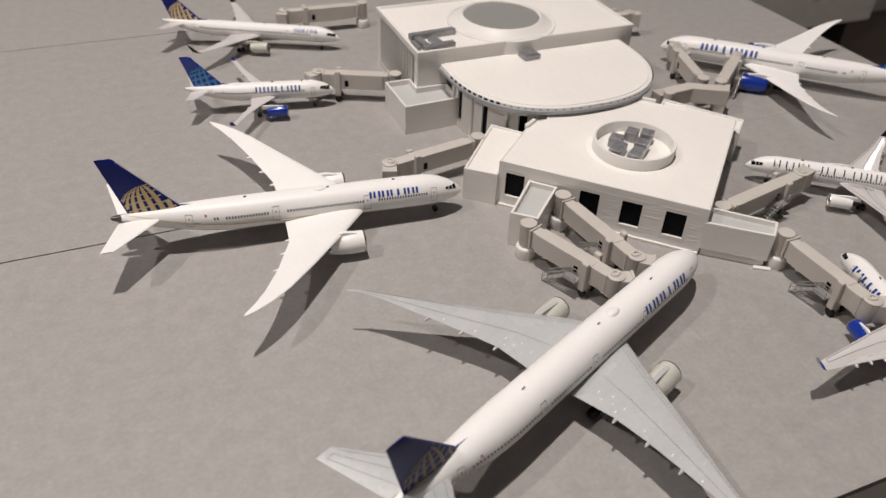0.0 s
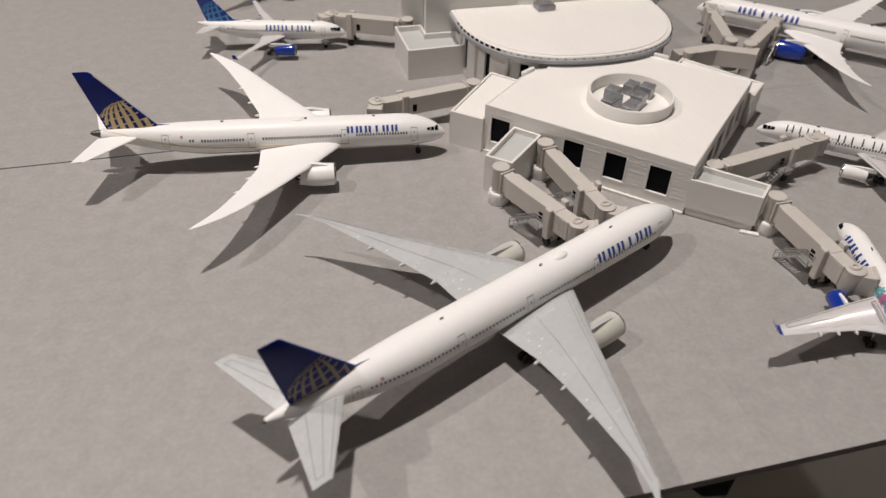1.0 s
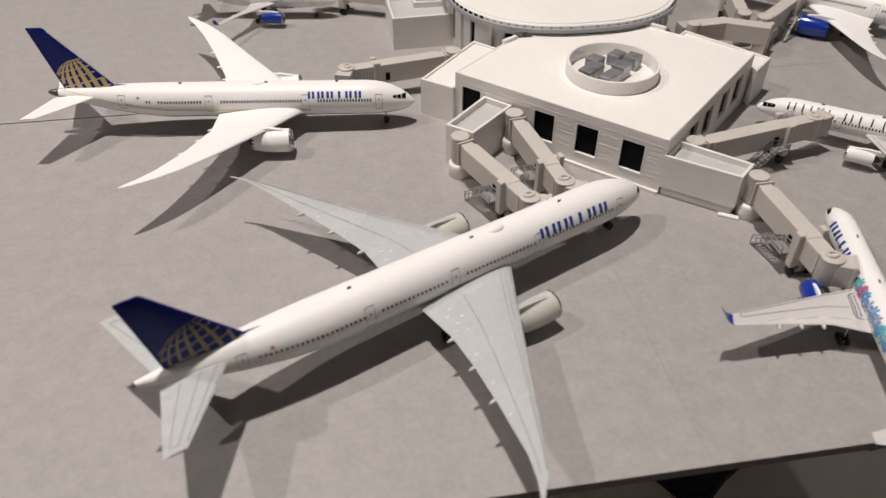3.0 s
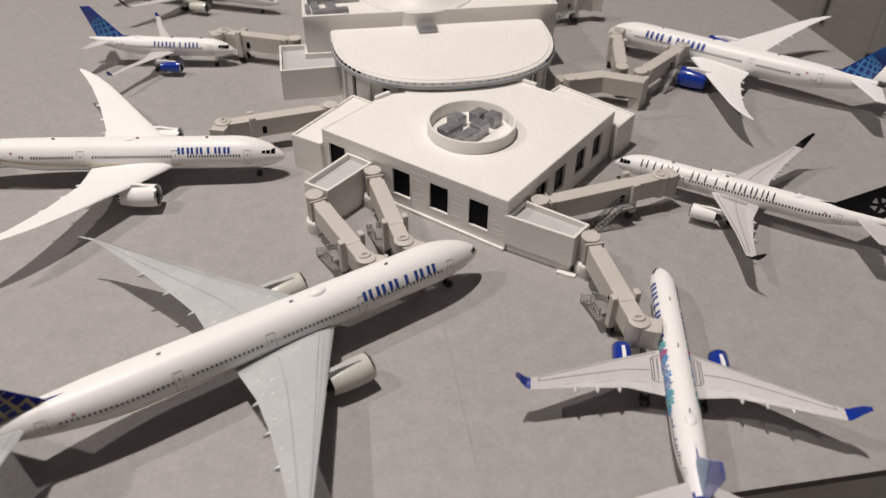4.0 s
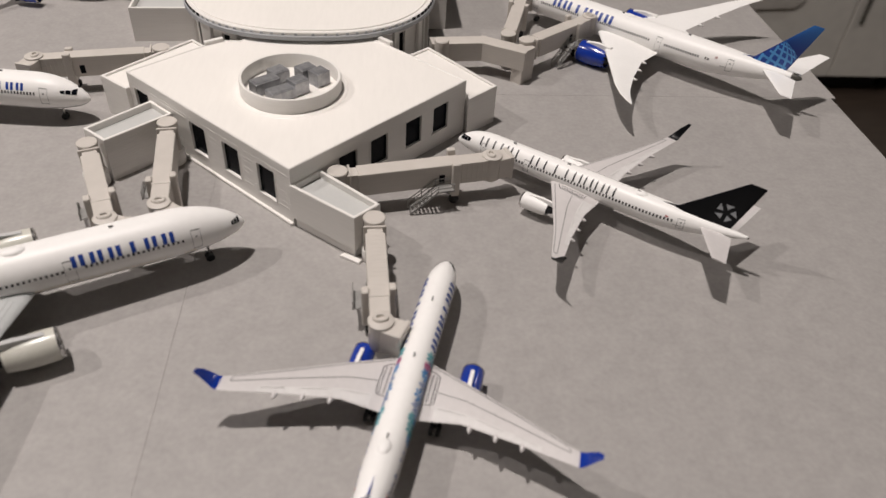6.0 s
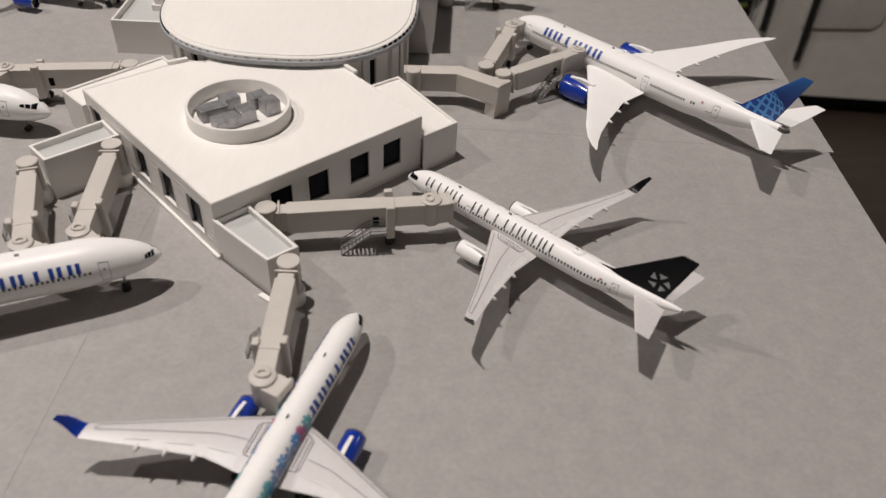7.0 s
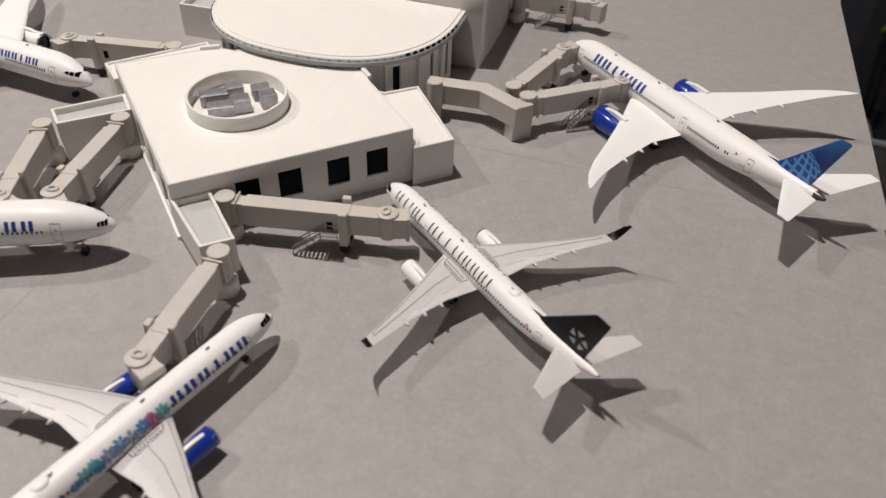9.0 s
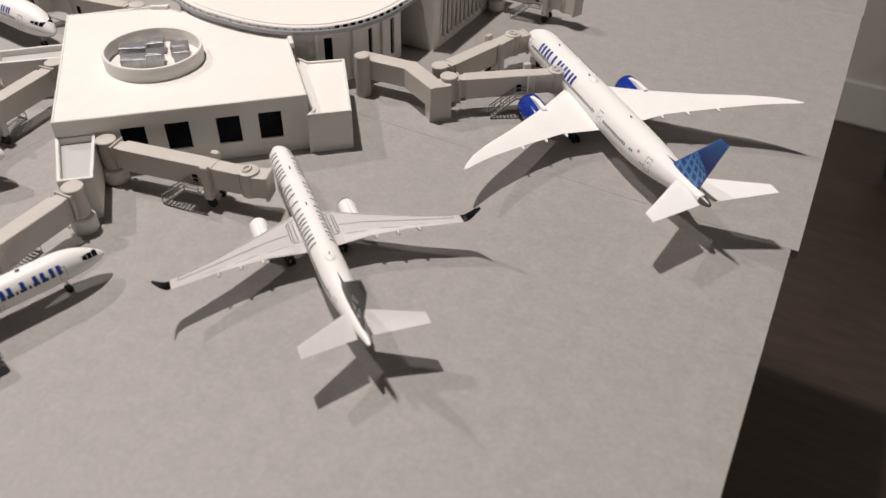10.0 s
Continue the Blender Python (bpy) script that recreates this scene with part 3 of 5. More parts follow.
    for x, y, q, w, h in ((-73.0, 187.4, (-44.2, 189.2), 4.4, 3.6), (-70.5, 170.6, (-51.0, 173.0), 4.2, 2.8), (-69.6, 185.2, (-68.2, 172.6), 4.0, 3.0), (-73.2, 182.6, (-72.6, 171.4), 2.6, 2.2), (-61.0, 183.4, (-59.6, 174.8), 5.2, 2.6)):
        bm = bmesh.new()
        d = Vector((q[0] - x, q[1] - y))
        box(bm, 0, d.length, -w / 2, w / 2, zt - 0.4, zt - 0.4 + h, 0.5, pose(x, y, 0, 0, 0, math.degrees(math.atan2(d.y, d.x))))
        part("roof_duct", bm, M_SILVER, t, "rough silver-painted roof duct")
    return t


terminal()

# ---------- aircraft models, scale 1:400 ----------
K = 2.5  # millimetres of model for a metre of aircraft
FOIL = [(0.0, 0.0), (0.015, 0.36), (0.06, 0.68), (0.16, 0.95), (0.32, 1.0), (0.52, 0.86), (0.75, 0.52), (1.0, 0.05)]


class Fuselage:
    def __init__(self, length, width, height, centre, nose=1.75, tail=3.3, drop=0.16, rise=0.018, end=0.10):
        self.L, self.w, self.h, self.zc = length * K, width * K / 2, height * K / 2, centre * K
        self.ln, self.lt, self.drop, self.rise, self.end = nose * width * K, tail * width * K, drop, rise, end

    def section(self, x):
        """Half width, half height and centre height at x behind the nose."""
        f, z = 1.0, self.zc + self.rise * x
        if x < self.ln:
            u = max(0.0, x / self.ln)
            f = max(0.0, 1 - (1 - u) ** 2.1) ** 0.62
            z -= self.drop * 2 * self.h * (1 - u) ** 2.2
        v = (x - (self.L - self.lt)) / self.lt
        if v > 0:
            f = 1 - (1 - self.end) * min(1, v) ** 1.65
            z += self.h * (1 - f) - 0.22 * self.h * v * v
        return self.w * f, self.h * f, z

    def at(self, x, deg, side=1, off=0.0):
        """A point of the skin: deg above the horizontal, side +1 to starboard."""
        w, h, z = self.section(x)
        c, s = math.cos(radians(deg)), math.sin(radians(deg))
        return Vector((x, side * (w + off) * c, z + (h + off) * s))

    def mesh(self, tail_from=0.0):
        bm = bmesh.new()
        seg = 36
        xs = [self.ln * (i / 18) ** 1.9 for i in range(18)] + [lerp(self.ln, self.L - self.lt, i / 12) for i in range(12)]
        xs += [lerp(self.L - self.lt, self.L, (i / 20)) for i in range(21)]
        xs = [0.02] + xs[1:]
        rings = [[bm.verts.new(self.at(x, 360 * i / seg - 90)) for i in range(seg)] for x in xs]
        for a, b in zip(rings, rings[1:]):
            for i in range(seg):
                j = (i + 1) % seg
                f = bm.faces.new((a[i], a[j], b[j], b[i]))
                mid = (i + 0.5) * 360 / seg
                f.material_index = 1 if mid < 52 or mid > 308 else 0
                if tail_from and (a[i].co.x + b[i].co.x) / 2 - 2.4 * (a[i].co.z - self.zc) / self.h > tail_from * self.L:
                    f.material_index = 2
        bm.faces.new(rings[0][::-1])
        bm.faces.new(rings[-1])
        return bm


def foil_loft(sections):
    """sections: (leading edge, chord, thickness direction, thickness). Returns a bmesh."""
    bm = bmesh.new()
    rings = []
    for le, chord, up, tc in sections:
        le, up = Vector(le), Vector(up).normalized()
        pts = [le + Vector((c * chord, 0, 0)) + up * (t * tc * chord / 2) for c, t in FOIL]
        pts += [le + Vector((c * chord, 0, 0)) - up * (t * tc * chord / 2) for c, t in FOIL[:0:-1]]
        rings.append([bm.verts.new(p) for p in pts])
    n = len(rings[0])
    for a, b in zip(rings, rings[1:]):
        for i in range(n):
            bm.faces.new((a[i], a[(i + 1) % n], b[(i + 1) % n], b[i]))
    bm.faces.new(rings[0])
    bm.faces.new(rings[-1][::-1])
    return bm


def foil_half(c):
    for (c0, t0), (c1, t1) in zip(FOIL, FOIL[1:]):
        if c <= c1:
            return lerp(t0, t1, (c - c0) / (c1 - c0))
    return 0.05


def strip(bm, pts, width, normal):
    """A flat ribbon through the points, width wide, facing the normal."""
    normal = Vector(normal)
    rows = []
    for i, p in enumerate(pts):
        d = Vector(pts[min(i + 1, len(pts) - 1)]) - Vector(pts[max(i - 1, 0)])
        s = d.cross(normal)
        if s.length < 1e-9:
            return
        s = s.normalized() * width / 2
        rows.append((bm.verts.new(Vector(p) - s), bm.verts.new(Vector(p) + s)))
    for a, b in zip(rows, rows[1:]):
        bm.faces.new((a[0], a[1], b[1], b[0]))


def skin_patch(bm, fus, side, x0, x1, d0, d1, nx=2, nd=2, off=0.07):
    g = [[bm.verts.new(fus.at(lerp(x0, x1, i / nx), lerp(d0, d1, j / nd), side, off)) for j in range(nd + 1)] for i in range(nx + 1)]
    for i in range(nx):
        for j in range(nd):
            bm.faces.new((g[i][j], g[i + 1][j], g[i + 1][j + 1], g[i][j + 1]))


def skin_frame(bm, fus, side, x0, x1, d0, d1, w, wd):
    skin_patch(bm, fus, side, x0, x0 + w, d0, d1, 1, 3, 0.08)
    skin_patch(bm, fus, side, x1 - w, x1, d0, d1, 1, 3, 0.08)
    skin_patch(bm, fus, side, x0 + w, x1 - w, d0, d0 + wd, 1, 1, 0.08)
    skin_patch(bm, fus, side, x0 + w, x1 - w, d1 - wd, d1, 1, 1, 0.08)


def wing_sections(stations, z0, dihedral, tc0=0.12, tc1=0.10, curve=0.0):
    """stations: (half span, leading x, trailing x) in aircraft metres from the nose."""
    out = []
    span = stations[-1][0]
    for y, le, te in stations:
        f = y / span
        z = z0 + (y * math.tan(radians(dihedral)) + curve * f ** 2.4) * K
        out.append(((le * K, y * K, z), (te - le) * K, (0, 0, 1), lerp(tc0, tc1, f)))
    return out


def mirror(sections):
    return [((le[0], -le[1], le[2]), c, (up[0], -up[1], up[2]), t) for le, c, up, t in sections]


def wing_top(sections, x, y):
    for a, b in zip(sections, sections[1:]):
        if a[0][1] <= y <= b[0][1]:
            f = (y - a[0][1]) / max(1e-9, b[0][1] - a[0][1])
            le, ch, z, tc = lerp(a[0][0], b[0][0], f), lerp(a[1], b[1], f), lerp(a[0][2], b[0][2], f), lerp(a[3], b[3], f)
            c = min(0.99, max(0.01, (x - le) / ch))
            return z + foil_half(c) * tc * ch / 2, le, ch
    return None


def wing_line(bm, sections, side, track, width=0.22, n=10):
    """track: (half span in mm, chord fraction) pairs."""
    pts = []
    for (ya, ca), (yb, cb) in zip(track, track[1:]):
        for i in range(n + 1):
            y, c = lerp(ya, yb, i / n), lerp(ca, cb, i / n)
            r = wing_top(sections, 0, y)
            if not r:
                continue
            x = r[1] + c * r[2]
            z = wing_top(sections, x, y)[0]
            pts.append((x, side * y, z + 0.07))
    strip(bm, pts, width, (0, 0, 1))


def nacelle(t, fus, x, y, z, length, dia, mat_body, mat_lip, pylon_to, mat_pylon, teeth=0):
    r = dia / 2
    for side in (1, -1):
        m = pose(x, side * y, z, 0, 90, 0)
        bm = bmesh.new()
        lathe(bm, [(r * 0.80, length * 0.06), (r * 0.84, 0.2), (r * 0.90, 0.0), (r * 0.96, 0.25), (r * 1.0, length * 0.18), (r * 1.01, length * 0.4), (r * 0.95, length * 0.72), (r * 0.80, length), (r * 0.72, length), (r * 0.70, length * 0.8)], 36, m)
        eng = part("engine", bm, mat_body, t, smooth=True)
        bm = bmesh.new()
        lathe(bm, [(r * 0.82, length * 0.03), (r * 0.86, 0.05), (r * 0.905, -0.12), (r * 0.955, 0.05), (r * 0.985, length * 0.05)], 36, m)
        part("intake_lip", bm, mat_lip, eng, smooth=True)
        bm = bmesh.new()
        lathe(bm, [(0, -length * 0.02), (r * 0.18, length * 0.06), (r * 0.22, length * 0.10), (r * 0.82, length * 0.12)], 30, m)
        part("fan", bm, M_FAN, eng, smooth=True)
        bm = bmesh.new()
        lathe(bm, [(r * 0.72, length * 0.8), (r * 0.52, length * 1.0), (r * 0.36, length * 1.14), (0, length * 1.3)], 28, m)
        part("exhaust_cone", bm, M_FAN, eng, smooth=True)
        if teeth:
            bm = bmesh.new()
            for i in range(teeth):
                a, da = 2 * math.pi * i / teeth, math.pi / teeth
                q = [m @ Vector((r * k * math.cos(a + e), r * k * math.sin(a + e), length * f)) for k, e, f in ((0.80, -da, 0.99), (0.80, da, 0.99), (0.765, 0, 1.10))]
                q += [m @ Vector((r * k * math.cos(a + e), r * k * math.sin(a + e), length * f)) for k, e, f in ((0.73, -da, 0.99), (0.73, da, 0.99))]
                va = [bm.verts.new(p) for p in q]
                for f in ((0, 1, 2), (4, 3, 2), (0, 2, 3), (1, 4, 2), (0, 3, 4, 1)):
                    bm.faces.new([va[k] for k in f])
            tagged(part("chevron_rim", bm, mat_body, eng, "toothed rear rim of the engine"), kind="stuff")
        bm = bmesh.new()
        px0, px1 = x + length * 0.22, pylon_to
        w = r * 0.17
        for a, b, zt0, zt1 in ((px0, px1, z + r * 1.05, z + r * 1.28),):
            q = [(a, z + r * 0.85), (b, z + r * 0.6), (b, zt1), (lerp(a, b, 0.45), lerp(zt0, zt1, 0.9)), (a, zt0)]
            bb = bmesh.new()
            lo = [bb.verts.new((px, side * y - w, pz)) for px, pz in q]
            hi = [bb.verts.new((px, side * y + w, pz)) for px, pz in q]
            bb.faces.new(lo)
            bb.faces.new(hi[::-1])
            for i in range(5):
                bb.faces.new((lo[i], lo[(i + 1) % 5], hi[(i + 1) % 5], hi[i]))
            bmesh.ops.bevel(bb, geom=bb.edges[:], offset=0.12, segments=1, affect="EDGES")
            merge(bm, bb)
        part("pylon", bm, mat_pylon, eng)


def gear(t, x, y, wheels, r, z_top, gap):
    bm = bmesh.new()
    za = r + GROUND
    rod(bm, (x, y, za), (x, y, z_top), r * 0.28, 8)
    for dx in wheels:
        rod(bm, (x + dx, y - gap, za), (x + dx, y + gap, za), r * 0.25, 6)
    leg = part("landing_gear", bm, M_METAL, t)
    for dx in wheels:
        for dy in (-gap, gap):
            bm = bmesh.new()
            lathe(bm, [(0, -0.55), (r * 0.55, -0.6), (r * 0.92, -0.5), (r, -0.2), (r, 0.2), (r * 0.92, 0.5), (r * 0.55, 0.6), (0, 0.55)], 18, pose(x + dx, y + dy, za, 90, 0, 0))
            part("wheel", bm, M_BLACK, leg, smooth=True)


def fin_parts(t, root, top, mats, tc=0.09):
    """root, top: (leading x, trailing x, height) in mm. Returns a function that tells the fin's half thickness, or None outside."""
    (l0, t0, z0), (l1, t1, z1) = root, top
    secs = []
    for i in range(7):
        f = i / 6
        secs.append(((lerp(l0, l1, f), 0, lerp(z0, z1, f)), lerp(t0 - l0, t1 - l1, f), (0, 1, 0), tc))
    secs.append(((l1 + (t1 - l1) * 0.12, 0, z1 + 0.5), (t1 - l1) * 0.85, (0, 1, 0), tc * 0.5))
    fin = part("tail_fin", foil_loft(secs), mats, t, smooth=True)

    def half(x, z, margin=0.0):
        f = (z - z0) / (z1 - z0)
        if not 0.0 <= f <= 0.985:
            return None
        le, ch = lerp(l0, l1, f), lerp(t0 - l0, t1 - l1, f)
        c = (x - le) / ch
        if not 0.015 + margin <= c <= 0.985:
            return None
        return foil_half(c) * tc * ch / 2

    return fin, half


def fin_track(bm, half, pts, width, off=0.08):
    for side in (1, -1):
        run = []
        for x, z in list(pts) + [(1e9, 1e9)]:
            h = half(x, z) if x < 1e8 else None
            if h is None:
                if len(run) > 1:
                    strip(bm, run, width, (0, side, 0))
                run = []
            else:
                run.append((x, side * (h + off), z))


def globe(fin, half, cx, cz, r, mat, tilt, step, share, bar):
    """A globe's meridian bands and thin parallels, laid on both faces of a fin; share of the step is band."""
    ct, st = math.cos(radians(tilt)), math.sin(radians(tilt))

    def p(lon, lat):
        x, z = math.sin(radians(lon)) * math.cos(radians(lat)), math.sin(radians(lat))
        return (cx + r * (x * ct - z * st), cz + r * (x * st + z * ct))

    def band(us, vs, turned, off):
        for side in (1, -1):
            run = []
            for va, vb in list(zip(vs, vs[1:])) + [(None, None)]:
                ring = []
                if va is not None:
                    ring = [[p(v, u) if turned else p(u, v) for u in us] for v in (va, vb)]
                    ring = [[(x, z, half(x, z)) for x, z in row] for row in ring]
                if ring and all(h is not None for row in ring for _, _, h in row):
                    run.append(ring)
                    continue
                if len(run) > 1:
                    bm = bmesh.new()
                    rows = [run[0][0]] + [q[1] for q in run]
                    verts = [[bm.verts.new((x, side * (h + off), z)) for x, z, h in row] for row in rows]
                    for ra, rb in zip(verts, verts[1:]):
                        for i in range(len(us) - 1):
                            bm.faces.new((ra[i], ra[i + 1], rb[i + 1], rb[i]))
                    part("globe_band", bm, mat, fin)
                run = []

    w = step * share / 2
    for lon in range(-90, 91, step):
        band([max(-90, lon - w), lon, min(90, lon + w)], [-84 + 3 * k for k in range(57)], False, 0.08)
    for lat in range(-75, 76, 15):
        band([lat - bar / 2, lat + bar / 2], [-90 + 3 * k for k in range(61)], True, 0.10)


def title_blocks(body, mat, fus, side, x0, x1, d0, d1, bars, stroke, gap=0.35):
    """Plain upright bars in the place of a title: one or two for each character, 0 for a space."""
    pitch = (x1 - x0) / len(bars)
    for i, n in enumerate(bars):
        a = x0 + i * pitch + pitch * gap / 2
        b = x0 + (i + 1) * pitch - pitch * gap / 2
        for p in {1: ((a + b - stroke) / 2,), 2: (a, b - stroke)}.get(n, ()):
            bm = bmesh.new()
            skin_patch(bm, fus, side, p, p + stroke, d0, d1, 1, 6, 0.09)
            part("title_bar", bm, mat, body)


def airliner(name, nose, turn, spec, label, group="parked model aircraft"):
    t = thing(name, nose[0], nose[1], 0, turn, label, "model aircraft", group)
    s = spec
    if s.get("roll"):
        t.matrix_world = pose(nose[0] * MM, nose[1] * MM, 0, s["roll"], 0, turn)
    fus = Fuselage(*s["fus"])
    R = fus.h
    body = part("fuselage", fus.mesh(s.get("tail_from", 0.0)), [s.get("paint", M_WHITE), s.get("belly", M_WHITE), M_BLUE], t, smooth=True)
    # wings
    z0 = fus.zc - s.get("wing_drop", 0.52) * R + fus.rise * s["wing"][2][1] * K
    for side in (1, -1):
        plan = s.get("wing_port", s["wing"]) if side < 0 else s["wing"]
        lean = s.get("shear", (0, 0))[side < 0]
        secs = wing_sections([(y, le - lean * y, te - lean * y) for y, le, te in plan], z0, s["dihedral"], 0.13, 0.10, s.get("flex", 0.0))
        sec = secs if side == 1 else mirror(secs)
        w = part("wing", foil_loft(sec), s["wing_mat"], t, smooth=True)
        if s.get("lines"):
            y1 = s["wing"][-1][0] * K * 0.93
            lw = s["lines"]
            yk, tip = s["wing"][2][0] * K, s["wing"][-1][0] * K
            if s.get("root_marks"):
                tracks = [([(fus.w + 0.9, 0.08), (yk, 0.09), (tip * 0.945, 0.13), (tip * 0.95, 0.42), (yk, 0.46), (fus.w + 3.7, 0.49)], lw * 0.8)]
            else:
                tracks = [([(fus.w + 1.5, 0.15), (yk, 0.17), (y1, 0.16)], lw), ([(fus.w + 2.5, 0.60), (yk, 0.60), (y1, 0.64)], lw), ([(fus.w + 2.5, 0.10), (y1, 0.11)], lw * 0.7)]
            for track, width in tracks:
                bm = bmesh.new()
                wing_line(bm, secs, side, track, width)
                part("panel_line", bm, s.get("line_mat", M_LINE), w)
        # small raised bits, coloured white to paint the sparkles on the flaps
        for f, c in s.get("flap_glints", ()):
            y = f * s["wing"][-1][0] * K
            _, le, ch = wing_top(secs, 0, y)
            x = le + c * ch
            z = wing_top(secs, x, y)[0]
            bm = bmesh.new()
            box(bm, x - 0.55, x + 0.55, side * y - 0.17, side * y + 0.17, z - 0.1, z + 0.16, 0.05, seg=1)
            part("raised_glint_bit", bm, M_WHITE, w)
        if s.get("root_marks"):
            inner, outer = fus.w + 0.3, fus.w + 3.3
            bm = bmesh.new()
            wing_line(bm, secs, side, [(inner, 0.17), (outer - 0.9, 0.18), (outer, 0.22), (outer, 0.68), (outer - 0.6, 0.73), (inner, 0.75)], 0.24, 6)
            part("walkway_outline", bm, M_INK, w)
            bm = bmesh.new()
            for y in (inner + 0.9, outer - 0.8):
                for i in range(9):
                    _, le, ch = wing_top(secs, 0, y)
                    x = le + ch * (0.23 + 0.054 * i)
                    z = wing_top(secs, x, y)[0] + 0.07
                    strip(bm, [(x, side * y, z), (x + 0.6, side * y, z)], 0.42, (0, 0, 1))
            tagged(part("walkway_dots", bm, M_INK, w, "rows of small black dots"), kind="stuff")
            bm = bmesh.new()
            g = []
            for i in range(13):
                y = lerp(outer + 0.6, s["wing"][-1][0] * K * 0.80, i / 12)
                _, le, ch = wing_top(secs, 0, y)
                g.append([bm.verts.new((le + ch * c, side * y, wing_top(secs, le + ch * c, y)[0] + 0.06)) for c in (0.74, 0.82, 0.90, 0.97)])
            for ra, rb in zip(g, g[1:]):
                for i in range(3):
                    bm.faces.new((ra[i], ra[i + 1], rb[i + 1], rb[i]))
            part("flap", bm, M_FLAP, w, "paler satin flap panel")
            for a, b in ((0.16, 0.36), (0.39, 0.58), (0.61, 0.78)):
                ya, yb = tip * a + 2.0, tip * b
                bm = bmesh.new()
                wing_line(bm, secs, side, [(ya, 0.76), (yb, 0.79)], 0.34, 5)
                for v in bm.verts:
                    v.co.z += 0.12
                part("flap_track", bm, M_FLAP, w, "thin raised flap edge")
        for f in s["fairings"]:
            y = f * s["wing"][-1][0] * K
            r = wing_top(secs, 0, y)
            xt = r[1] + r[2]
            zt = wing_top(secs, xt, y)[0]
            bm = bmesh.new()
            ln = s.get("fairing_len", 5.0)
            lathe(bm, [(0, -ln * 0.62), (0.5, -ln * 0.5), (0.75, -ln * 0.15), (0.62, ln * 0.12), (0.3, ln * 0.32), (0, ln * 0.38)], 12, pose(xt, side * y, zt - 0.55, 0, 90, 0))
            part("flap_fairing", bm, s["wing_mat"], w, smooth=True)
        if s.get("winglet"):
            (x, y, z), ch = secs[-1][0], secs[-1][1]
            rows = [((x, side * y, z), ch, (0, 0, 1), 0.10)]
            for ax, ay, az, c, ang in s["winglet"]:
                rows.append(((x + ax * K, side * (y + ay * K), z + az * K), c * K, (0, -side * math.sin(radians(ang)), math.cos(radians(ang))), 0.09))
            part("winglet", foil_loft(rows), s["winglet_mat"], w, smooth=True)
    # belly fairing
    bm = bmesh.new()
    xr0, xr1 = s["wing"][0][1] * K - 3, s["wing"][0][2] * K + 4
    n = 14
    rings = []
    for i in range(n + 1):
        x = lerp(xr0, xr1, i / n)
        f = math.sin(math.pi * i / n) ** 0.5
        rings.append([bm.verts.new((x, fus.w * 1.02 * f * math.cos(a), fus.zc + fus.rise * x - R * 0.30 - R * 0.80 * max(0.02, f) * math.sin(a))) for a in [math.pi * k / 12 for k in range(13)]])
    for a, b in zip(rings, rings[1:]):
        for i in range(12):
            bm.faces.new((a[i], a[i + 1], b[i + 1], b[i]))
    part("belly_fairing", bm, s.get("belly", M_WHITE), t, smooth=True)
    # tail
    zs = fus.zc + s.get("stab_rise", 0.35) * R + fus.rise * fus.L
    st = s["stab"]
    secs2 = wing_sections(st, zs, s.get("stab_dihedral", 6.0), 0.10, 0.09)
    for side in (1, -1):
        w = part("tailplane", foil_loft(secs2 if side == 1 else mirror(secs2)), s.get("stab_mat", s["wing_mat"]), t, smooth=True)
        if s.get("stab_lines"):
            y1 = st[-1][0] * K * 0.92
            for track in ([(3.4, 0.16), (y1, 0.16)], [(3.4, 0.40), (y1, 0.44), (y1, 0.76), (3.4, 0.70)]):
                bm = bmesh.new()
                wing_line(bm, secs2, side, track, s["stab_lines"])
                part("panel_line", bm, s.get("line_mat", M_LINE), w)
    root, top = s["fin"]
    zr = fus.zc + fus.h * 0.72 + fus.rise * root[0] * K
    fin, half = fin_parts(t, (root[0] * K, root[1] * K, zr), (top[0] * K, top[1] * K, top[2] * K), s["fin_mat"])
    # dorsal fillet
    bm = bmesh.new()
    x0, x1 = root[0] * K - 4.5, root[0] * K + 5
    w0, h0, zc0 = fus.section(x0)
    q = [(x0, zc0 + h0 - 0.15), (x1, zr - 0.5), (x1, zr + 2.6)]
    a = [bm.verts.new((px, -0.3 if k else 0, pz)) for k, (px, pz) in enumerate(q)]
    b = [bm.verts.new((px, 0.3, pz)) for px, pz in q[1:]]
    bm.faces.new((a[0], a[1], a[2]))
    bm.faces.new((a[0], b[1], b[0]))
    bm.faces.new((a[0], a[2], b[1]))
    part("fin_fillet", bm, s["fin_mat"] if s.get("fillet_fin", True) else M_WHITE, fin)
    # the leading edge's reflection, laid on as a pale grey strip
    if s.get("fin_edge_shine"):
        bm = bmesh.new()
        edge = [(lerp(root[0], top[0], f) * K + 0.12, 0, lerp(zr, top[2] * K, f)) for f in s["fin_edge_shine"]]
        for p, q in zip(edge, edge[1:]):
            rod(bm, p, q, 0.30, 8)
        part("leading_edge_shine", bm, M_BELLY, fin, "pale grey strip painting the shine of the leading edge")
    if s.get("fin_art"):
        s["fin_art"](fin, half, root, top, zr)
    # engines
    ex, ey, el, ed, ez = s["engine"]
    r = wing_top(secs, 0, ey * K)
    nacelle(t, fus, ex * K, ey * K, ez * K, el * K, ed * K, s["nac_mat"], s.get("lip_mat", M_METAL), r[1] + r[2] * 0.18, s.get("pylon_mat", s["nac_mat"]), s.get("teeth", 0))
    # landing gear
    gx, gm, gy, wheels, wr = s["gear"]
    gear(t, gx * K, 0, (0,), wr * 0.85, fus.zc - R * 0.8, 0.75)
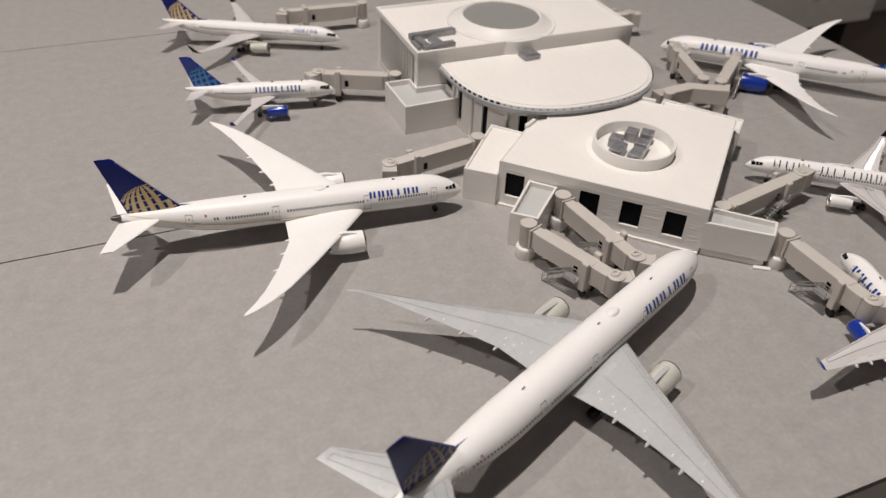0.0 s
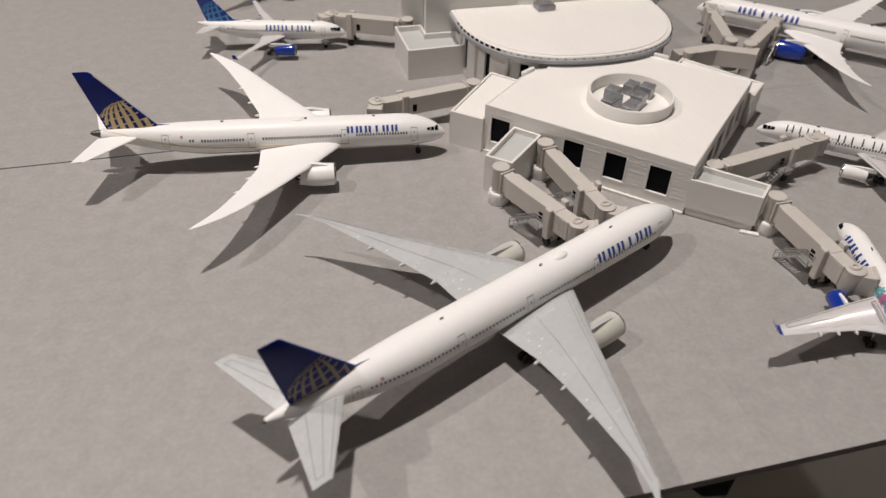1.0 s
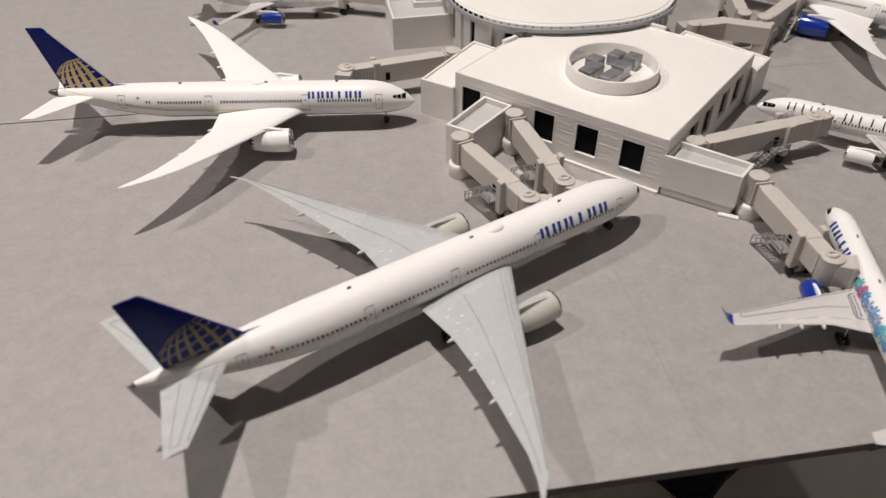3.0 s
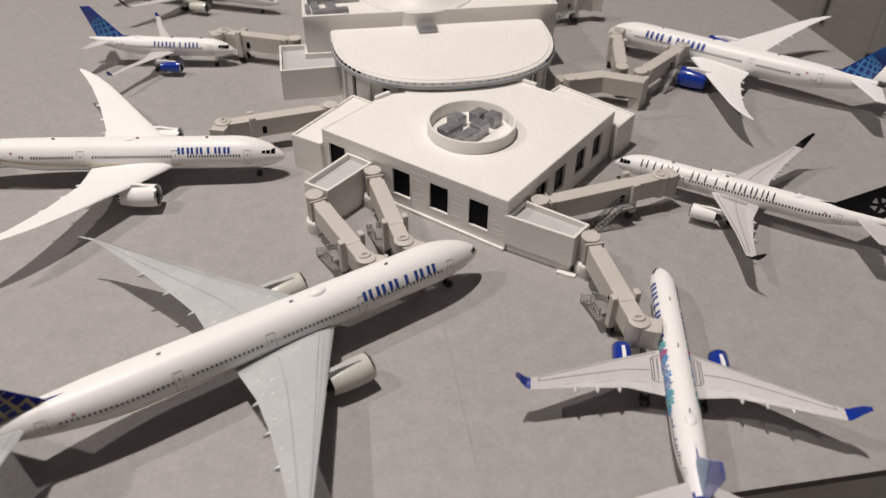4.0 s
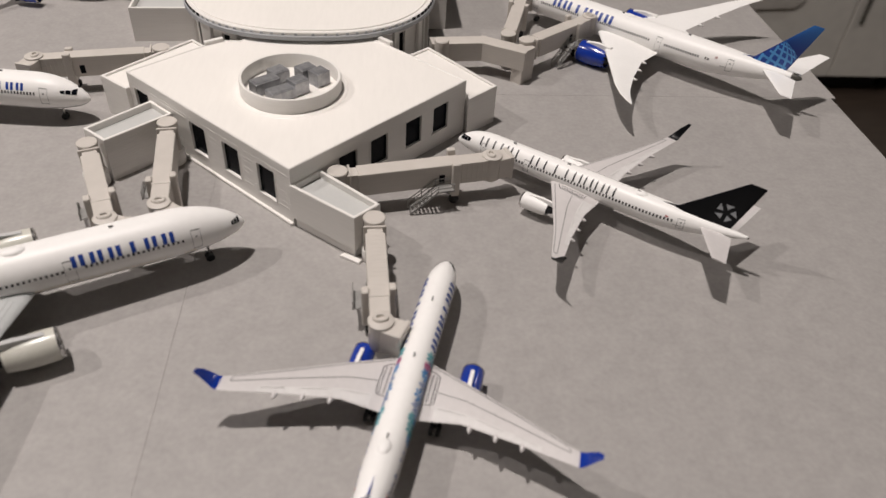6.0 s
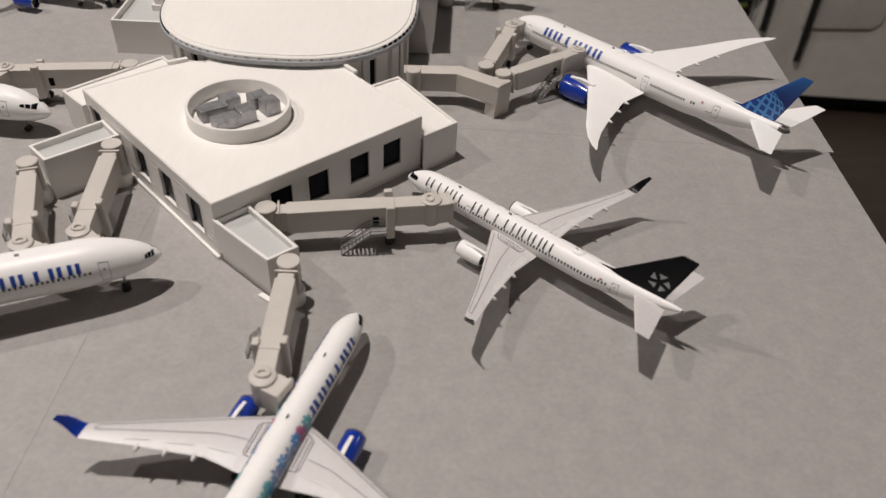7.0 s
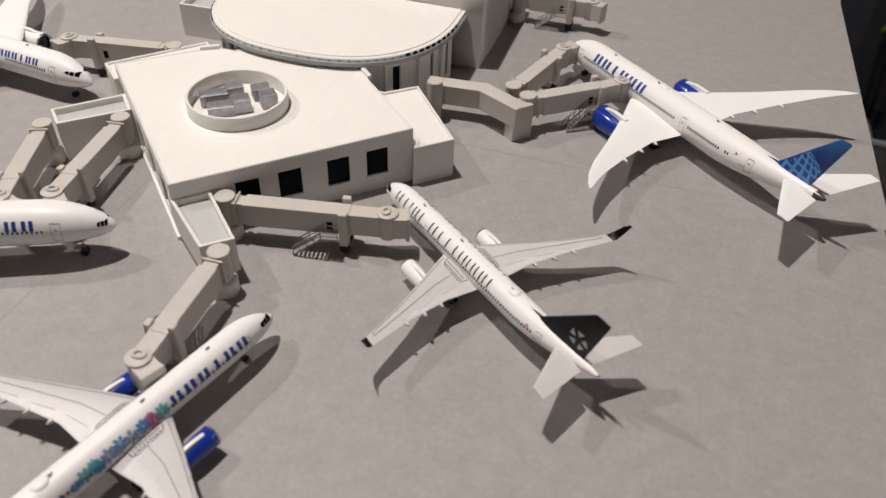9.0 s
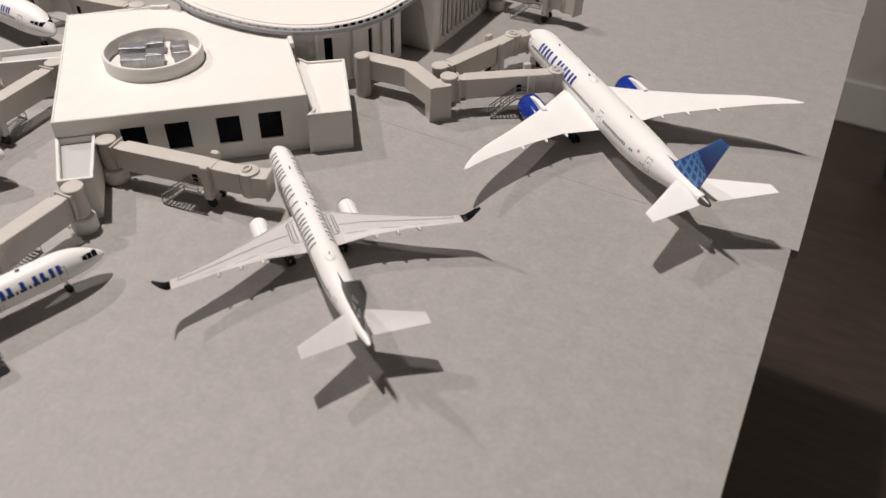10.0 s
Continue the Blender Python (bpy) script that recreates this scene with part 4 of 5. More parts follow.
    for side in (1, -1):
        gear(t, gm * K, side * gy * K, wheels, wr, fus.zc - R * 0.45, 1.0)
    # markings
    bm = bmesh.new()
    wz = s.get("win_deg", 14)
    for side in (1, -1):
        for a, b in s["windows"]:
            x = a * K
            while x < b * K:
                skin_patch(bm, fus, side, x, x + 0.64, wz, wz + s.get("win_h", 9), 1, 1, 0.06)
                x += s.get("win_pitch", 1.25)
    tagged(part("cabin_glazing", bm, s.get("win_mat", M_INK), body, "row of small dark cabin windows"), kind="stuff")
    for side in (1, -1):
        for x0, x1, d0, d1, d2, d3 in s["cockpit"]:
            bm = bmesh.new()
            n = 5
            g = [[bm.verts.new(fus.at(lerp(x0, x1, i / n) * K, lerp(lerp(d0, d1, i / n), lerp(d2, d3, i / n), j / n), side, 0.08)) for j in range(n + 1)] for i in range(n + 1)]
            for i in range(n):
                for j in range(n):
                    bm.faces.new((g[i][j], g[i + 1][j], g[i + 1][j + 1], g[i][j + 1]))
            part("cockpit_pane", bm, M_DARKPANE, body)
    for side in (1, -1):
        for x, w in s["doors"]:
            bm = bmesh.new()
            skin_frame(bm, fus, side, x * K, (x + w) * K, wz - 30, wz + 26, 0.13, 2.2)
            skin_patch(bm, fus, side, (x + w * 0.4) * K, (x + w * 0.6) * K, wz + 4, wz + 10, 1, 1, 0.08)
            part("door_outline", bm, M_FAINT, body, "thin grey door outline")
    if s.get("title"):
        x0, x1, d0, d1, count, stroke, mat, gap = s["title"]
        for side in (1, -1):
            title_blocks(body, mat, fus, side, x0, x1, d0, d1, count, stroke, gap)
    if s.get("stripe"):
        bm = bmesh.new()
        for side in (1, -1):
            pts = s["stripe"]
            for (xa, da), (xb, db) in zip(pts, pts[1:]):
                n = 8
                g = [[bm.verts.new(fus.at(lerp(xa, xb, i / n) * K, lerp(da, db, i / n) + e, side, 0.08)) for e in (0, s.get("stripe_w", 3))] for i in range(n + 1)]
                for i in range(n):
                    bm.faces.new((g[i][0], g[i + 1][0], g[i + 1][1], g[i][1]))
        part("cheat_line", bm, M_GOLD, body, "thin gold line along the side")
    # small flag, aerials, dome, tail cone
    bm = bmesh.new()
    for side in (1, -1):
        x = s["flag"] * K
        for i in range(3):
            skin_patch(bm, fus, side, x, x + 1.05, wz + 14 + i * 3, wz + 15.8 + i * 3, 1, 1, 0.08)
    part("flag_bars", bm, M_RED, body)
    bm = bmesh.new()
    for side in (1, -1):
        for i in range(5):
            x = s["flag"] * K + 3.2 + i * 0.62
            skin_patch(bm, fus, side, x, x + 0.4, wz - 12, wz - 8.5, 1, 1, 0.08)
    tagged(part("small_marks", bm, M_FAINT, body, "row of tiny grey bars"), kind="stuff")
    for f in s.get("aerials", (0.22, 0.42, 0.66)):
        bm = bmesh.new()
        p = fus.at(f * fus.L, 90)
        prism(bm, [(p.x - 0.6, p.y - 0.16), (p.x + 0.7, p.y - 0.16), (p.x + 0.7, p.y + 0.16), (p.x - 0.6, p.y + 0.16)], p.z - 0.2, p.z + 0.75, 0.1)
        part("aerial", bm, M_LINE, t)
    if s.get("dome"):
        x, ln, wd, hh = s["dome"]
        p = fus.at(x * K, 90)
        bm = bmesh.new()
        lathe(bm, [(wd, 0), (wd * 0.9, hh * 0.45), (wd * 0.55, hh * 0.85), (0, hh)], 28, Matrix.Translation((p.x, 0, p.z - 0.25)) @ Matrix.Diagonal((ln / wd, 1, 1, 1)))
        part("aerial_dome", bm, M_WHITE, t, smooth=True)
    if s.get("cone"):
        bm = bmesh.new()
        w, h, z = fus.section(fus.L - 0.2)
        m = Matrix.Translation((fus.L - 0.25, 0, z)) @ Matrix.Rotation(radians(84), 4, "Y")
        lathe(bm, [(h * 1.02, 0), (h * 0.86, s["cone"] * 0.35), (h * 0.58, s["cone"] * 0.75), (h * 0.3, s["cone"]), (0, s["cone"])], 20, m)
        part("tail_cone", bm, M_CONE, t, "dark metal tail cone", smooth=True)
    if s.get("extra"):
        s["extra"](t, body, fus, secs)
    return t


def art_globe(fin, half, root, top, zr, mat, step, share, bar, centre=(0.53, 0.02), reach=0.625, field=None):
    chord = (root[1] - root[0]) * K
    cx, cz, r = root[0] * K + centre[0] * chord, zr + centre[1] * chord, reach * chord
    if field:
        bm = bmesh.new()
        d = 0.5
        for side in (1, -1):
            for i in range(-40, 41):
                for j in range(0, 41):
                    q = [(cx + (i + u) * d, zr + 0.1 + (j + v) * d) for u, v in ((0, 0), (1, 0), (1, 1), (0, 1))]
                    hs = [half(x, z) if math.hypot(x - cx, z - cz) < r else None for x, z in q]
                    if None not in hs:
                        bm.faces.new([bm.verts.new((x, side * (h + 0.05), z)) for (x, z), h in zip(q, hs)])
        bmesh.ops.remove_doubles(bm, verts=bm.verts, dist=0.01)
        tagged(part("globe_field", bm, field, fin, "deep blue ground of the globe"), kind="stuff")
    globe(fin, half, cx, cz, r, mat, -14, step, share, bar)


def art_gold(fin, half, root, top, zr):
    art_globe(fin, half, root, top, zr, M_GOLD, 15, 0.60, 2.6)


# the gold globe again, with the fin's shade put into its colour
def art_gold_shaded(fin, half, root, top, zr):
    art_globe(fin, half, root, top, zr, M_GOLD_SHADED, 15, 0.34, 3.0, (0.50, 0.0), 0.60)


def art_blue(fin, half, root, top, zr):
    art_globe(fin, half, root, top, zr, M_SKYBLUE, 15, 0.36, 4.5, (0.47, 0.0), 0.84, M_FINBLUE)


def art_pale(fin, half, root, top, zr):
    """A pale steel-blue field over the front of the fin, up to a slanting line from the leading edge to the root's rear."""
    zt = top[2] * K
    px, pz = lerp(root[0], top[0], 0.66) * K, lerp(zr, zt, 0.66)
    qx, qz = root[1] * K + 0.4, zr
    d = 0.4
    for side in (1, -1):
        bm = bmesh.new()
        for i in range(70):
            for j in range(60):
                q = [(root[0] * K + (i + u) * d, zr + (j + v) * d) for u, v in ((0, 0), (1, 0), (1, 1), (0, 1))]
                hs = [half(x, z) if (qx - px) * (z - pz) - (qz - pz) * (x - px) < 0 else None for x, z in q]
                if None not in hs:
                    bm.faces.new([bm.verts.new((x, side * (h + 0.06), z)) for (x, z), h in zip(q, hs)])
        bmesh.ops.remove_doubles(bm, verts=bm.verts, dist=0.01)
        part("pale_field", bm, M_STEELBLUE, fin, "pale steel-blue front of the fin")


def art_star(fin, half, root, top, zr):
    cx, cz = lerp(lerp(root[0], root[1], 0.56), lerp(top[0], top[1], 0.5), 0.40) * K + 1.3, lerp(zr, top[2] * K, 0.35)
    for i in range(5):
        bm = bmesh.new()
        a = radians(90 + 72 * i)
        for side in (1, -1):
            pts = []
            for rr, da in ((1.2, -10), (3.9, -32), (3.3, 14)):
                x, z = cx + rr * math.cos(a + radians(da)), cz + rr * math.sin(a + radians(da))
                h = half(x, z)
                pts.append((x, side * ((h if h is not None else 0.5) + 0.09), z))
            bm.faces.new([bm.verts.new(p) for p in pts])
        part("star_patch", bm, M_STARGREY, fin)


def flower(body, fus, x, d, size, petals, mat, spin):
    """A painted blossom on both flanks: narrow petals round a point of the skin."""
    bm = bmesh.new()
    for side in (1, -1):
        for i in range(petals):
            a = spin + 2 * math.pi * i / petals
            ca, sa = math.cos(a), math.sin(a)
            ring = []
            for u, v in ((0.08, 0.0), (0.45, 0.19), (0.8, 0.22), (1.0, 0.0), (0.8, -0.22), (0.45, -0.19)):
                px, pa = x + size * (u * ca - v * sa), size * (u * sa + v * ca)
                ring.append(bm.verts.new(fus.at(px, d + math.degrees(pa / fus.h), side, 0.09 + 0.004 * (i % 3))))
            bm.faces.new(ring)
    tagged(part("flower_patch", bm, mat, body), kind="stuff")


def floral(t, body, fus, secs):
    rnd = random.Random(5)
    for x, d, mat, size in ((46.2, 22, M_TEAL, 2.5), (49.4, 12, M_PINK, 2.7), (49.6, 34, M_PINK, 1.5), (52.4, 26, M_SKYBLUE, 2.2), (54.0, 8, M_DUSK, 2.0), (56.4, 20, M_DUSK, 2.4), (59.6, 30, M_SKYBLUE, 2.1), (60.4, 12, M_DUSK, 1.8), (63.2, 22, M_DUSK, 2.5), (66.4, 12, M_SKYBLUE, 2.2), (67.4, 30, M_TEAL, 1.9), (70.4, 20, M_TEAL, 2.4), (73.4, 12, M_SKYBLUE, 1.7)):
        flower(body, fus, x, d, size, rnd.choice((6, 7, 8)), mat, rnd.uniform(0, 1))
    bm = bmesh.new()
    for side in (1, -1):
        for i in range(6):
            x = 77 + i * 2.4
            skin_patch(bm, fus, side, x, x + 0.62, 14 + 5 * (i % 3), 25 + 4 * (i % 2), 1, 2, 0.09)
    part("caption_bars", bm, M_TITLE, body, "short row of plain blue bars")


WINGLET_NARROW = [(0.25, 0.5, 0.15, 1.55, 28), (0.7, 1.05, 0.75, 1.3, 58), (1.5, 1.5, 1.8, 0.95, 70), (2.3, 1.8, 2.6, 0.5, 74)]
WINGLET_SHORT = [(0.1, 0.5, 0.15, 1.75, 25), (0.25, 1.05, 0.7, 1.5, 55), (0.8, 1.6, 1.7, 1.1, 68), (1.5, 2.0, 2.4, 0.6, 72)]
W_WIDE = [(2.0, 19.2, 34.2), (2.9, 19.9, 34.0), (9.6, 25.2, 34.6), (18.0, 32.0, 38.0), (24.0, 37.0, 41.0), (27.2, 40.3, 43.0), (29.2, 43.0, 44.5), (30.1, 44.6, 45.0)]
W_LONG = [(2.4, 26.0, 40.5), (3.1, 26.4, 40.5), (9.5, 30.5, 40.4), (15.0, 33.9, 41.2), (21.5, 38.0, 42.6), (28.2, 42.2, 44.3), (31.0, 44.0, 45.5), (33.0, 46.3, 46.7)]
W_LONG_PORT = [(2.4, 25.7, 41.0), (3.1, 26.3, 41.0), (9.5, 31.4, 41.2), (14.0, 35.2, 42.5), (20.0, 40.0, 44.6), (28.2, 46.3, 47.6), (30.8, 48.3, 48.9), (32.4, 50.0, 50.3)]
W_NARROW_B = [(1.5, 17.4, 25.7), (1.9, 17.7, 25.7), (6.6, 20.1, 25.5), (13.0, 23.6, 27.1), (19.0, 26.9, 28.8)]
W_NARROW = [(1.5, 17.9, 26.3), (1.9, 18.2, 26.3), (6.6, 21.0, 26.3), (13.0, 24.7, 27.5), (19.0, 27.6, 29.2)]
W_FAR = [(1.5, 20.6, 28.8), (1.9, 20.9, 28.8), (6.6, 24.4, 29.2), (13.0, 28.7, 31.4), (17.6, 31.8, 33.5)]
W_SMALL = [(1.6, 13.4, 19.2), (2.0, 13.7, 19.1), (6.3, 16.9, 19.2), (12.0, 20.3, 21.6), (16.6, 22.2, 23.3)]



def moved(spec, d):
    """The same aircraft with a longer nose: wings, engines and tail d metres further back."""
    s = dict(spec)
    s["fus"] = (spec["fus"][0] + d, *spec["fus"][1:])
    s["wing"] = [(y, a + d, b + d) for y, a, b in spec["wing"]]
    s["stab"] = [(y, a + d, b + d) for y, a, b in spec["stab"]]
    (r0, r1), (t0, t1, z) = spec["fin"]
    s["fin"] = ((r0 + d, r1 + d), (t0 + d, t1 + d, z))
    s["engine"] = (spec["engine"][0] + d, *spec["engine"][1:])
    s["gear"] = (spec["gear"][0] + d * 0.5, spec["gear"][1] + d, *spec["gear"][2:])
    return s


SPEC_WIDE = dict(
    fus=(60.7, 5.8, 5.95, 4.7, 1.55, 3.25, 0.17, 0.017, 0.24), wing=W_WIDE, shear=(0.07, 0.01), dihedral=5.0, flex=1.6, wing_mat=M_WHITE, belly=M_BELLY,
    fairings=(0.30, 0.44, 0.60), fairing_len=5.5, stab=[(1.0, 54.0, 61.2), (10.3, 61.4, 63.4)], stab_dihedral=7,
    fin=((50.2, 59.4), (59.6, 62.4, 18.7)), fin_mat=M_NAVY, fin_art=art_gold, engine=(20.9, 9.8, 6.0, 3.95, 2.45), nac_mat=M_WHITE,
    gear=(5.1, 31.5, 4.9, (-1.6, 1.6), 1.55), windows=((7.5, 17.0), (19.5, 33.5), (36.5, 43.8), (45.0, 46.0)), win_deg=12,
    cockpit=((1.5, 2.2, 36, 32, 84, 54), (2.32, 3.0, 31, 29, 52, 46), (3.12, 3.75, 29, 29, 45, 38)), doors=((5.6, 1.2), (18.2, 1.2), (34.6, 1.2), (49.2, 1.2)),
    title=(22.5, 46.5, 24, 47, (2, 2, 1, 2, 2, 2), 1.05, M_TITLE, 0.30), stripe=((18, -18), (40, -14), (50, -4), (54.5, 14), (58, 38), (60.2, 62)), stripe_w=4.5, fin_edge_shine=(0.05, 0.35, 0.65, 0.96), flag=46.8, dome=(27.0, 3.2, 1.7, 1.0), cone=4.4, teeth=16,
)
W_WIDE_B = [(y * 0.952, a + 1.9 + d, b + 1.9) for (y, a, b), d in zip(W_WIDE, (0.3, 0.5, 1.1, 1.1, 0.8, 0.5, 0.3, 0.2))]
SPEC_WIDE_B = dict(SPEC_WIDE, wing=W_WIDE_B, shear=(0.08, 0.115), flex=1.5, roll=2.9, fus=(60.7, 5.8, 5.95, 4.7, 1.55, 3.25, 0.17, 0.012, 0.24), stab=[(1.0, 55.4, 61.6), (9.6, 61.8, 63.8)], stab_rise=0.5, fin=((52.2, 59.2), (60.9, 62.9, 17.0)), engine=(22.0, 9.4, 6.0, 4.4, 2.4), fin_mat=M_FINWIDE, fin_art=art_blue, nac_mat=M_BLUE, pylon_mat=M_WHITE, stripe=None, fin_edge_shine=None, belly=M_WHITE, title=(25.0, 62.0, 22, 55, (2, 2, 1, 2, 2, 2), 1.6, M_TITLE, 0.28))
SPEC_LONG = dict(
    fus=(73.2, 6.2, 6.2, 5.6, 1.65, 3.4, 0.15, 0.021), wing=W_LONG, wing_port=W_LONG_PORT, wing_drop=0.64, dihedral=5.8, flex=0.2, wing_mat=M_WING_GREY, belly=M_BELLY,
    flap_glints=((0.17, 0.80), (0.20, 0.87), (0.23, 0.74), (0.25, 0.83), (0.28, 0.91), (0.30, 0.78), (0.42, 0.86), (0.56, 0.86), (0.70, 0.85)), fairings=(0.30, 0.46, 0.62), fairing_len=5.5, stab=[(1.2, 63.6, 71.2), (10.8, 71.4, 73.8)], stab_dihedral=7, lines=0.16, stab_lines=0.17, line_mat=M_FAINT,
    fin=((60.4, 70.0), (69.9, 72.6, 19.9)), fin_mat=M_NAVY, fin_art=art_gold_shaded, engine=(24.9, 9.9, 6.0, 3.95, 2.5), nac_mat=M_NACELLE, pylon_mat=M_BELLY,
    gear=(5.3, 37.0, 5.4, (-2.4, 0, 2.4), 1.8), windows=((8.5, 20.5), (22.5, 33.5), (36.5, 46.0), (48.0, 61.0)), win_deg=8, win_h=6.5, win_pitch=1.5,
    cockpit=((0.85, 1.2, 30, 25, 84, 58), (1.26, 1.62, 25, 22, 56, 48), (1.68, 2.05, 22, 21, 47, 36)), doors=((6.3, 1.2), (21.2, 1.2), (34.6, 1.2), (46.7, 1.2), (62.0, 1.2)),
    title=(23.0, 54.5, 15, 41, (2, 2, 1, 2, 2, 2), 1.3, M_TITLE, 0.32), stripe=((3, -30), (40, -30), (58, -22), (68, 0)), stripe_w=2.0, flag=59.0, dome=(27.0, 3.6, 2.0, 1.1), cone=1.4,
)
SPEC_NARROW = dict(
    fus=(47.1, 3.85, 4.05, 3.75, 1.75, 3.7, 0.22, 0.022), wing=W_NARROW, shear=(-0.02, 0.01), dihedral=5.8, wing_mat=M_WING_PALE, fairings=(0.40, 0.55, 0.70), fairing_len=4.0,
    stab=[(0.8, 40.7, 45.2), (7.5, 44.6, 46.5)], stab_dihedral=7, lines=0.3, root_marks=True, winglet=WINGLET_NARROW, winglet_mat=M_BLACKFIN,
    fin=((36.0, 44.4), (44.7, 47.1, 14.0)), fin_mat=M_BLACKFIN, fin_art=art_star, engine=(16.1, 6.35, 4.3, 2.5, 1.85), nac_mat=M_WHITE,
    gear=(5.0, 23.0, 3.7, (-1.2, 1.2), 1.25), windows=((7.6, 13.0), (14.0, 37.0)), win_deg=8, win_h=12, win_pitch=1.3,
    cockpit=((1.0, 1.75, 30, 24, 88, 58), (1.8, 2.4, 24, 22, 58, 50), (2.45, 3.1, 22, 24, 49, 42)), doors=((5.4, 0.9), (13.2, 0.9), (37.8, 1.0)),
    title=(12.0, 71.0, 22, 64, (2, 1, 2, 2, 0, 2, 1, 1, 1, 2, 2, 2, 2), 0.62, M_INK, 0.30), flag=36.0, dome=(31.5, 2.6, 1.7, 0.8), cone=0.6, fillet_fin=True,
)
SPEC_NARROW_B = dict(
    moved(SPEC_NARROW, 1.0), wing=W_NARROW_B, engine=(16.3, 6.5, 4.7, 2.65, 1.85), shear=(0.0, 0.0), dihedral=7.6, winglet=WINGLET_SHORT, winglet_mat=M_BLUE, fus=(45.9, 3.85, 4.05, 3.75, 1.75, 3.5, 0.22, 0.010), fin=((36.4, 42.7), (42.7, 44.9, 13.3)), stab=[(0.8, 39.4, 44.0), (8.0, 43.2, 44.6)], fin_mat=M_BLUE, fin_art=art_pale, tail_from=0.885, nac_mat=M_BLUE, pylon_mat=M_WHITE, title=(14.0, 43.5, 9, 44, (2, 2, 1, 2, 2, 2), 1.25, M_TITLE, 0.30), extra=floral,
)
SPEC_NARROW_C = dict(
    SPEC_NARROW, wing=W_FAR, shear=(0.0, 0.0), engine=(18.0, 5.6, 4.7, 2.65, 1.85), gear=(5.0, 26.0, 3.7, (-1.2, 1.2), 1.25), nac_mat=M_NACELLE, wing_mat=M_WING_PALE, fin_mat=M_NAVY, fin_art=art_gold, belly=M_BELLY, title=(14.0, 30.0, 26, 58, (2, 2, 1, 2, 2, 2), 0.6, M_TITLE, 0.34), root_marks=False, lines=None,
)
SPEC_SMALL = dict(
    fus=(33.4, 3.95, 4.1, 3.95, 1.6, 3.0, 0.15), wing=W_SMALL, dihedral=5.0, wing_mat=M_WING_PALE, fairings=(0.42, 0.60), fairing_len=3.6,
    stab=[(0.8, 28.0, 32.0), (6.2, 31.4, 32.9)], fin=((24.6, 31.2), (31.0, 33.4, 13.2)), fin_mat=M_BLUE, fin_art=art_blue,
    engine=(11.1, 5.8, 4.6, 2.5, 1.75), nac_mat=M_BLUE, pylon_mat=M_WHITE, gear=(4.8, 17.6, 3.6, (0,), 1.2), windows=((7.0, 27.0),), win_deg=8, win_h=11,
    cockpit=((1.1, 1.9, 30, 24, 88, 58), (1.95, 2.6, 24, 22, 58, 50), (2.65, 3.3, 22, 24, 49, 42)), doors=((4.6, 0.9), (27.4, 0.9)),
    title=(19.0, 45.5, 18, 50, (2, 2, 1, 2, 2, 2), 0.9, M_TITLE, 0.30), flag=25.0, dome=(22.0, 2.6, 1.5, 0.9), winglet=[(0.3, 0.1, 0.4, 1.0, 60), (0.7, 0.15, 1.0, 0.5, 80)], winglet_mat=M_BLUE, cone=0.6,
)

airliner("wide_body_airliner", (-88.8, 71.2), 174.6, SPEC_WIDE, "white twin-jet airliner model with navy fin and gold globe grid")
airliner("long_wide_body_airliner", (-15.8, -12.4), -154.9, SPEC_LONG, "long white airliner model with grey wings and navy fin")
airliner("black_tailed_airliner", (62.2, 46.7), -39.2, SPEC_NARROW, "white narrow airliner model with black fin and winglets")
airliner("floral_airliner", (52.1, -30.0), -106.3, SPEC_NARROW_B, "white narrow airliner model with floral patches and blue engines")
airliner("blue_tailed_wide_body_airliner", (108.8, 189.2), -43.9, SPEC_WIDE_B, "white wide-body airliner model with bright blue fin and engines")
airliner("small_blue_tailed_airliner", (-117.3, 194.5), 170.0, SPEC_SMALL, "small white airliner model with bright blue fin and engines")
airliner("far_narrow_airliner", (-92.8, 269.7), 156.6, SPEC_NARROW_C, "white narrow airliner model with navy fin and black winglets")

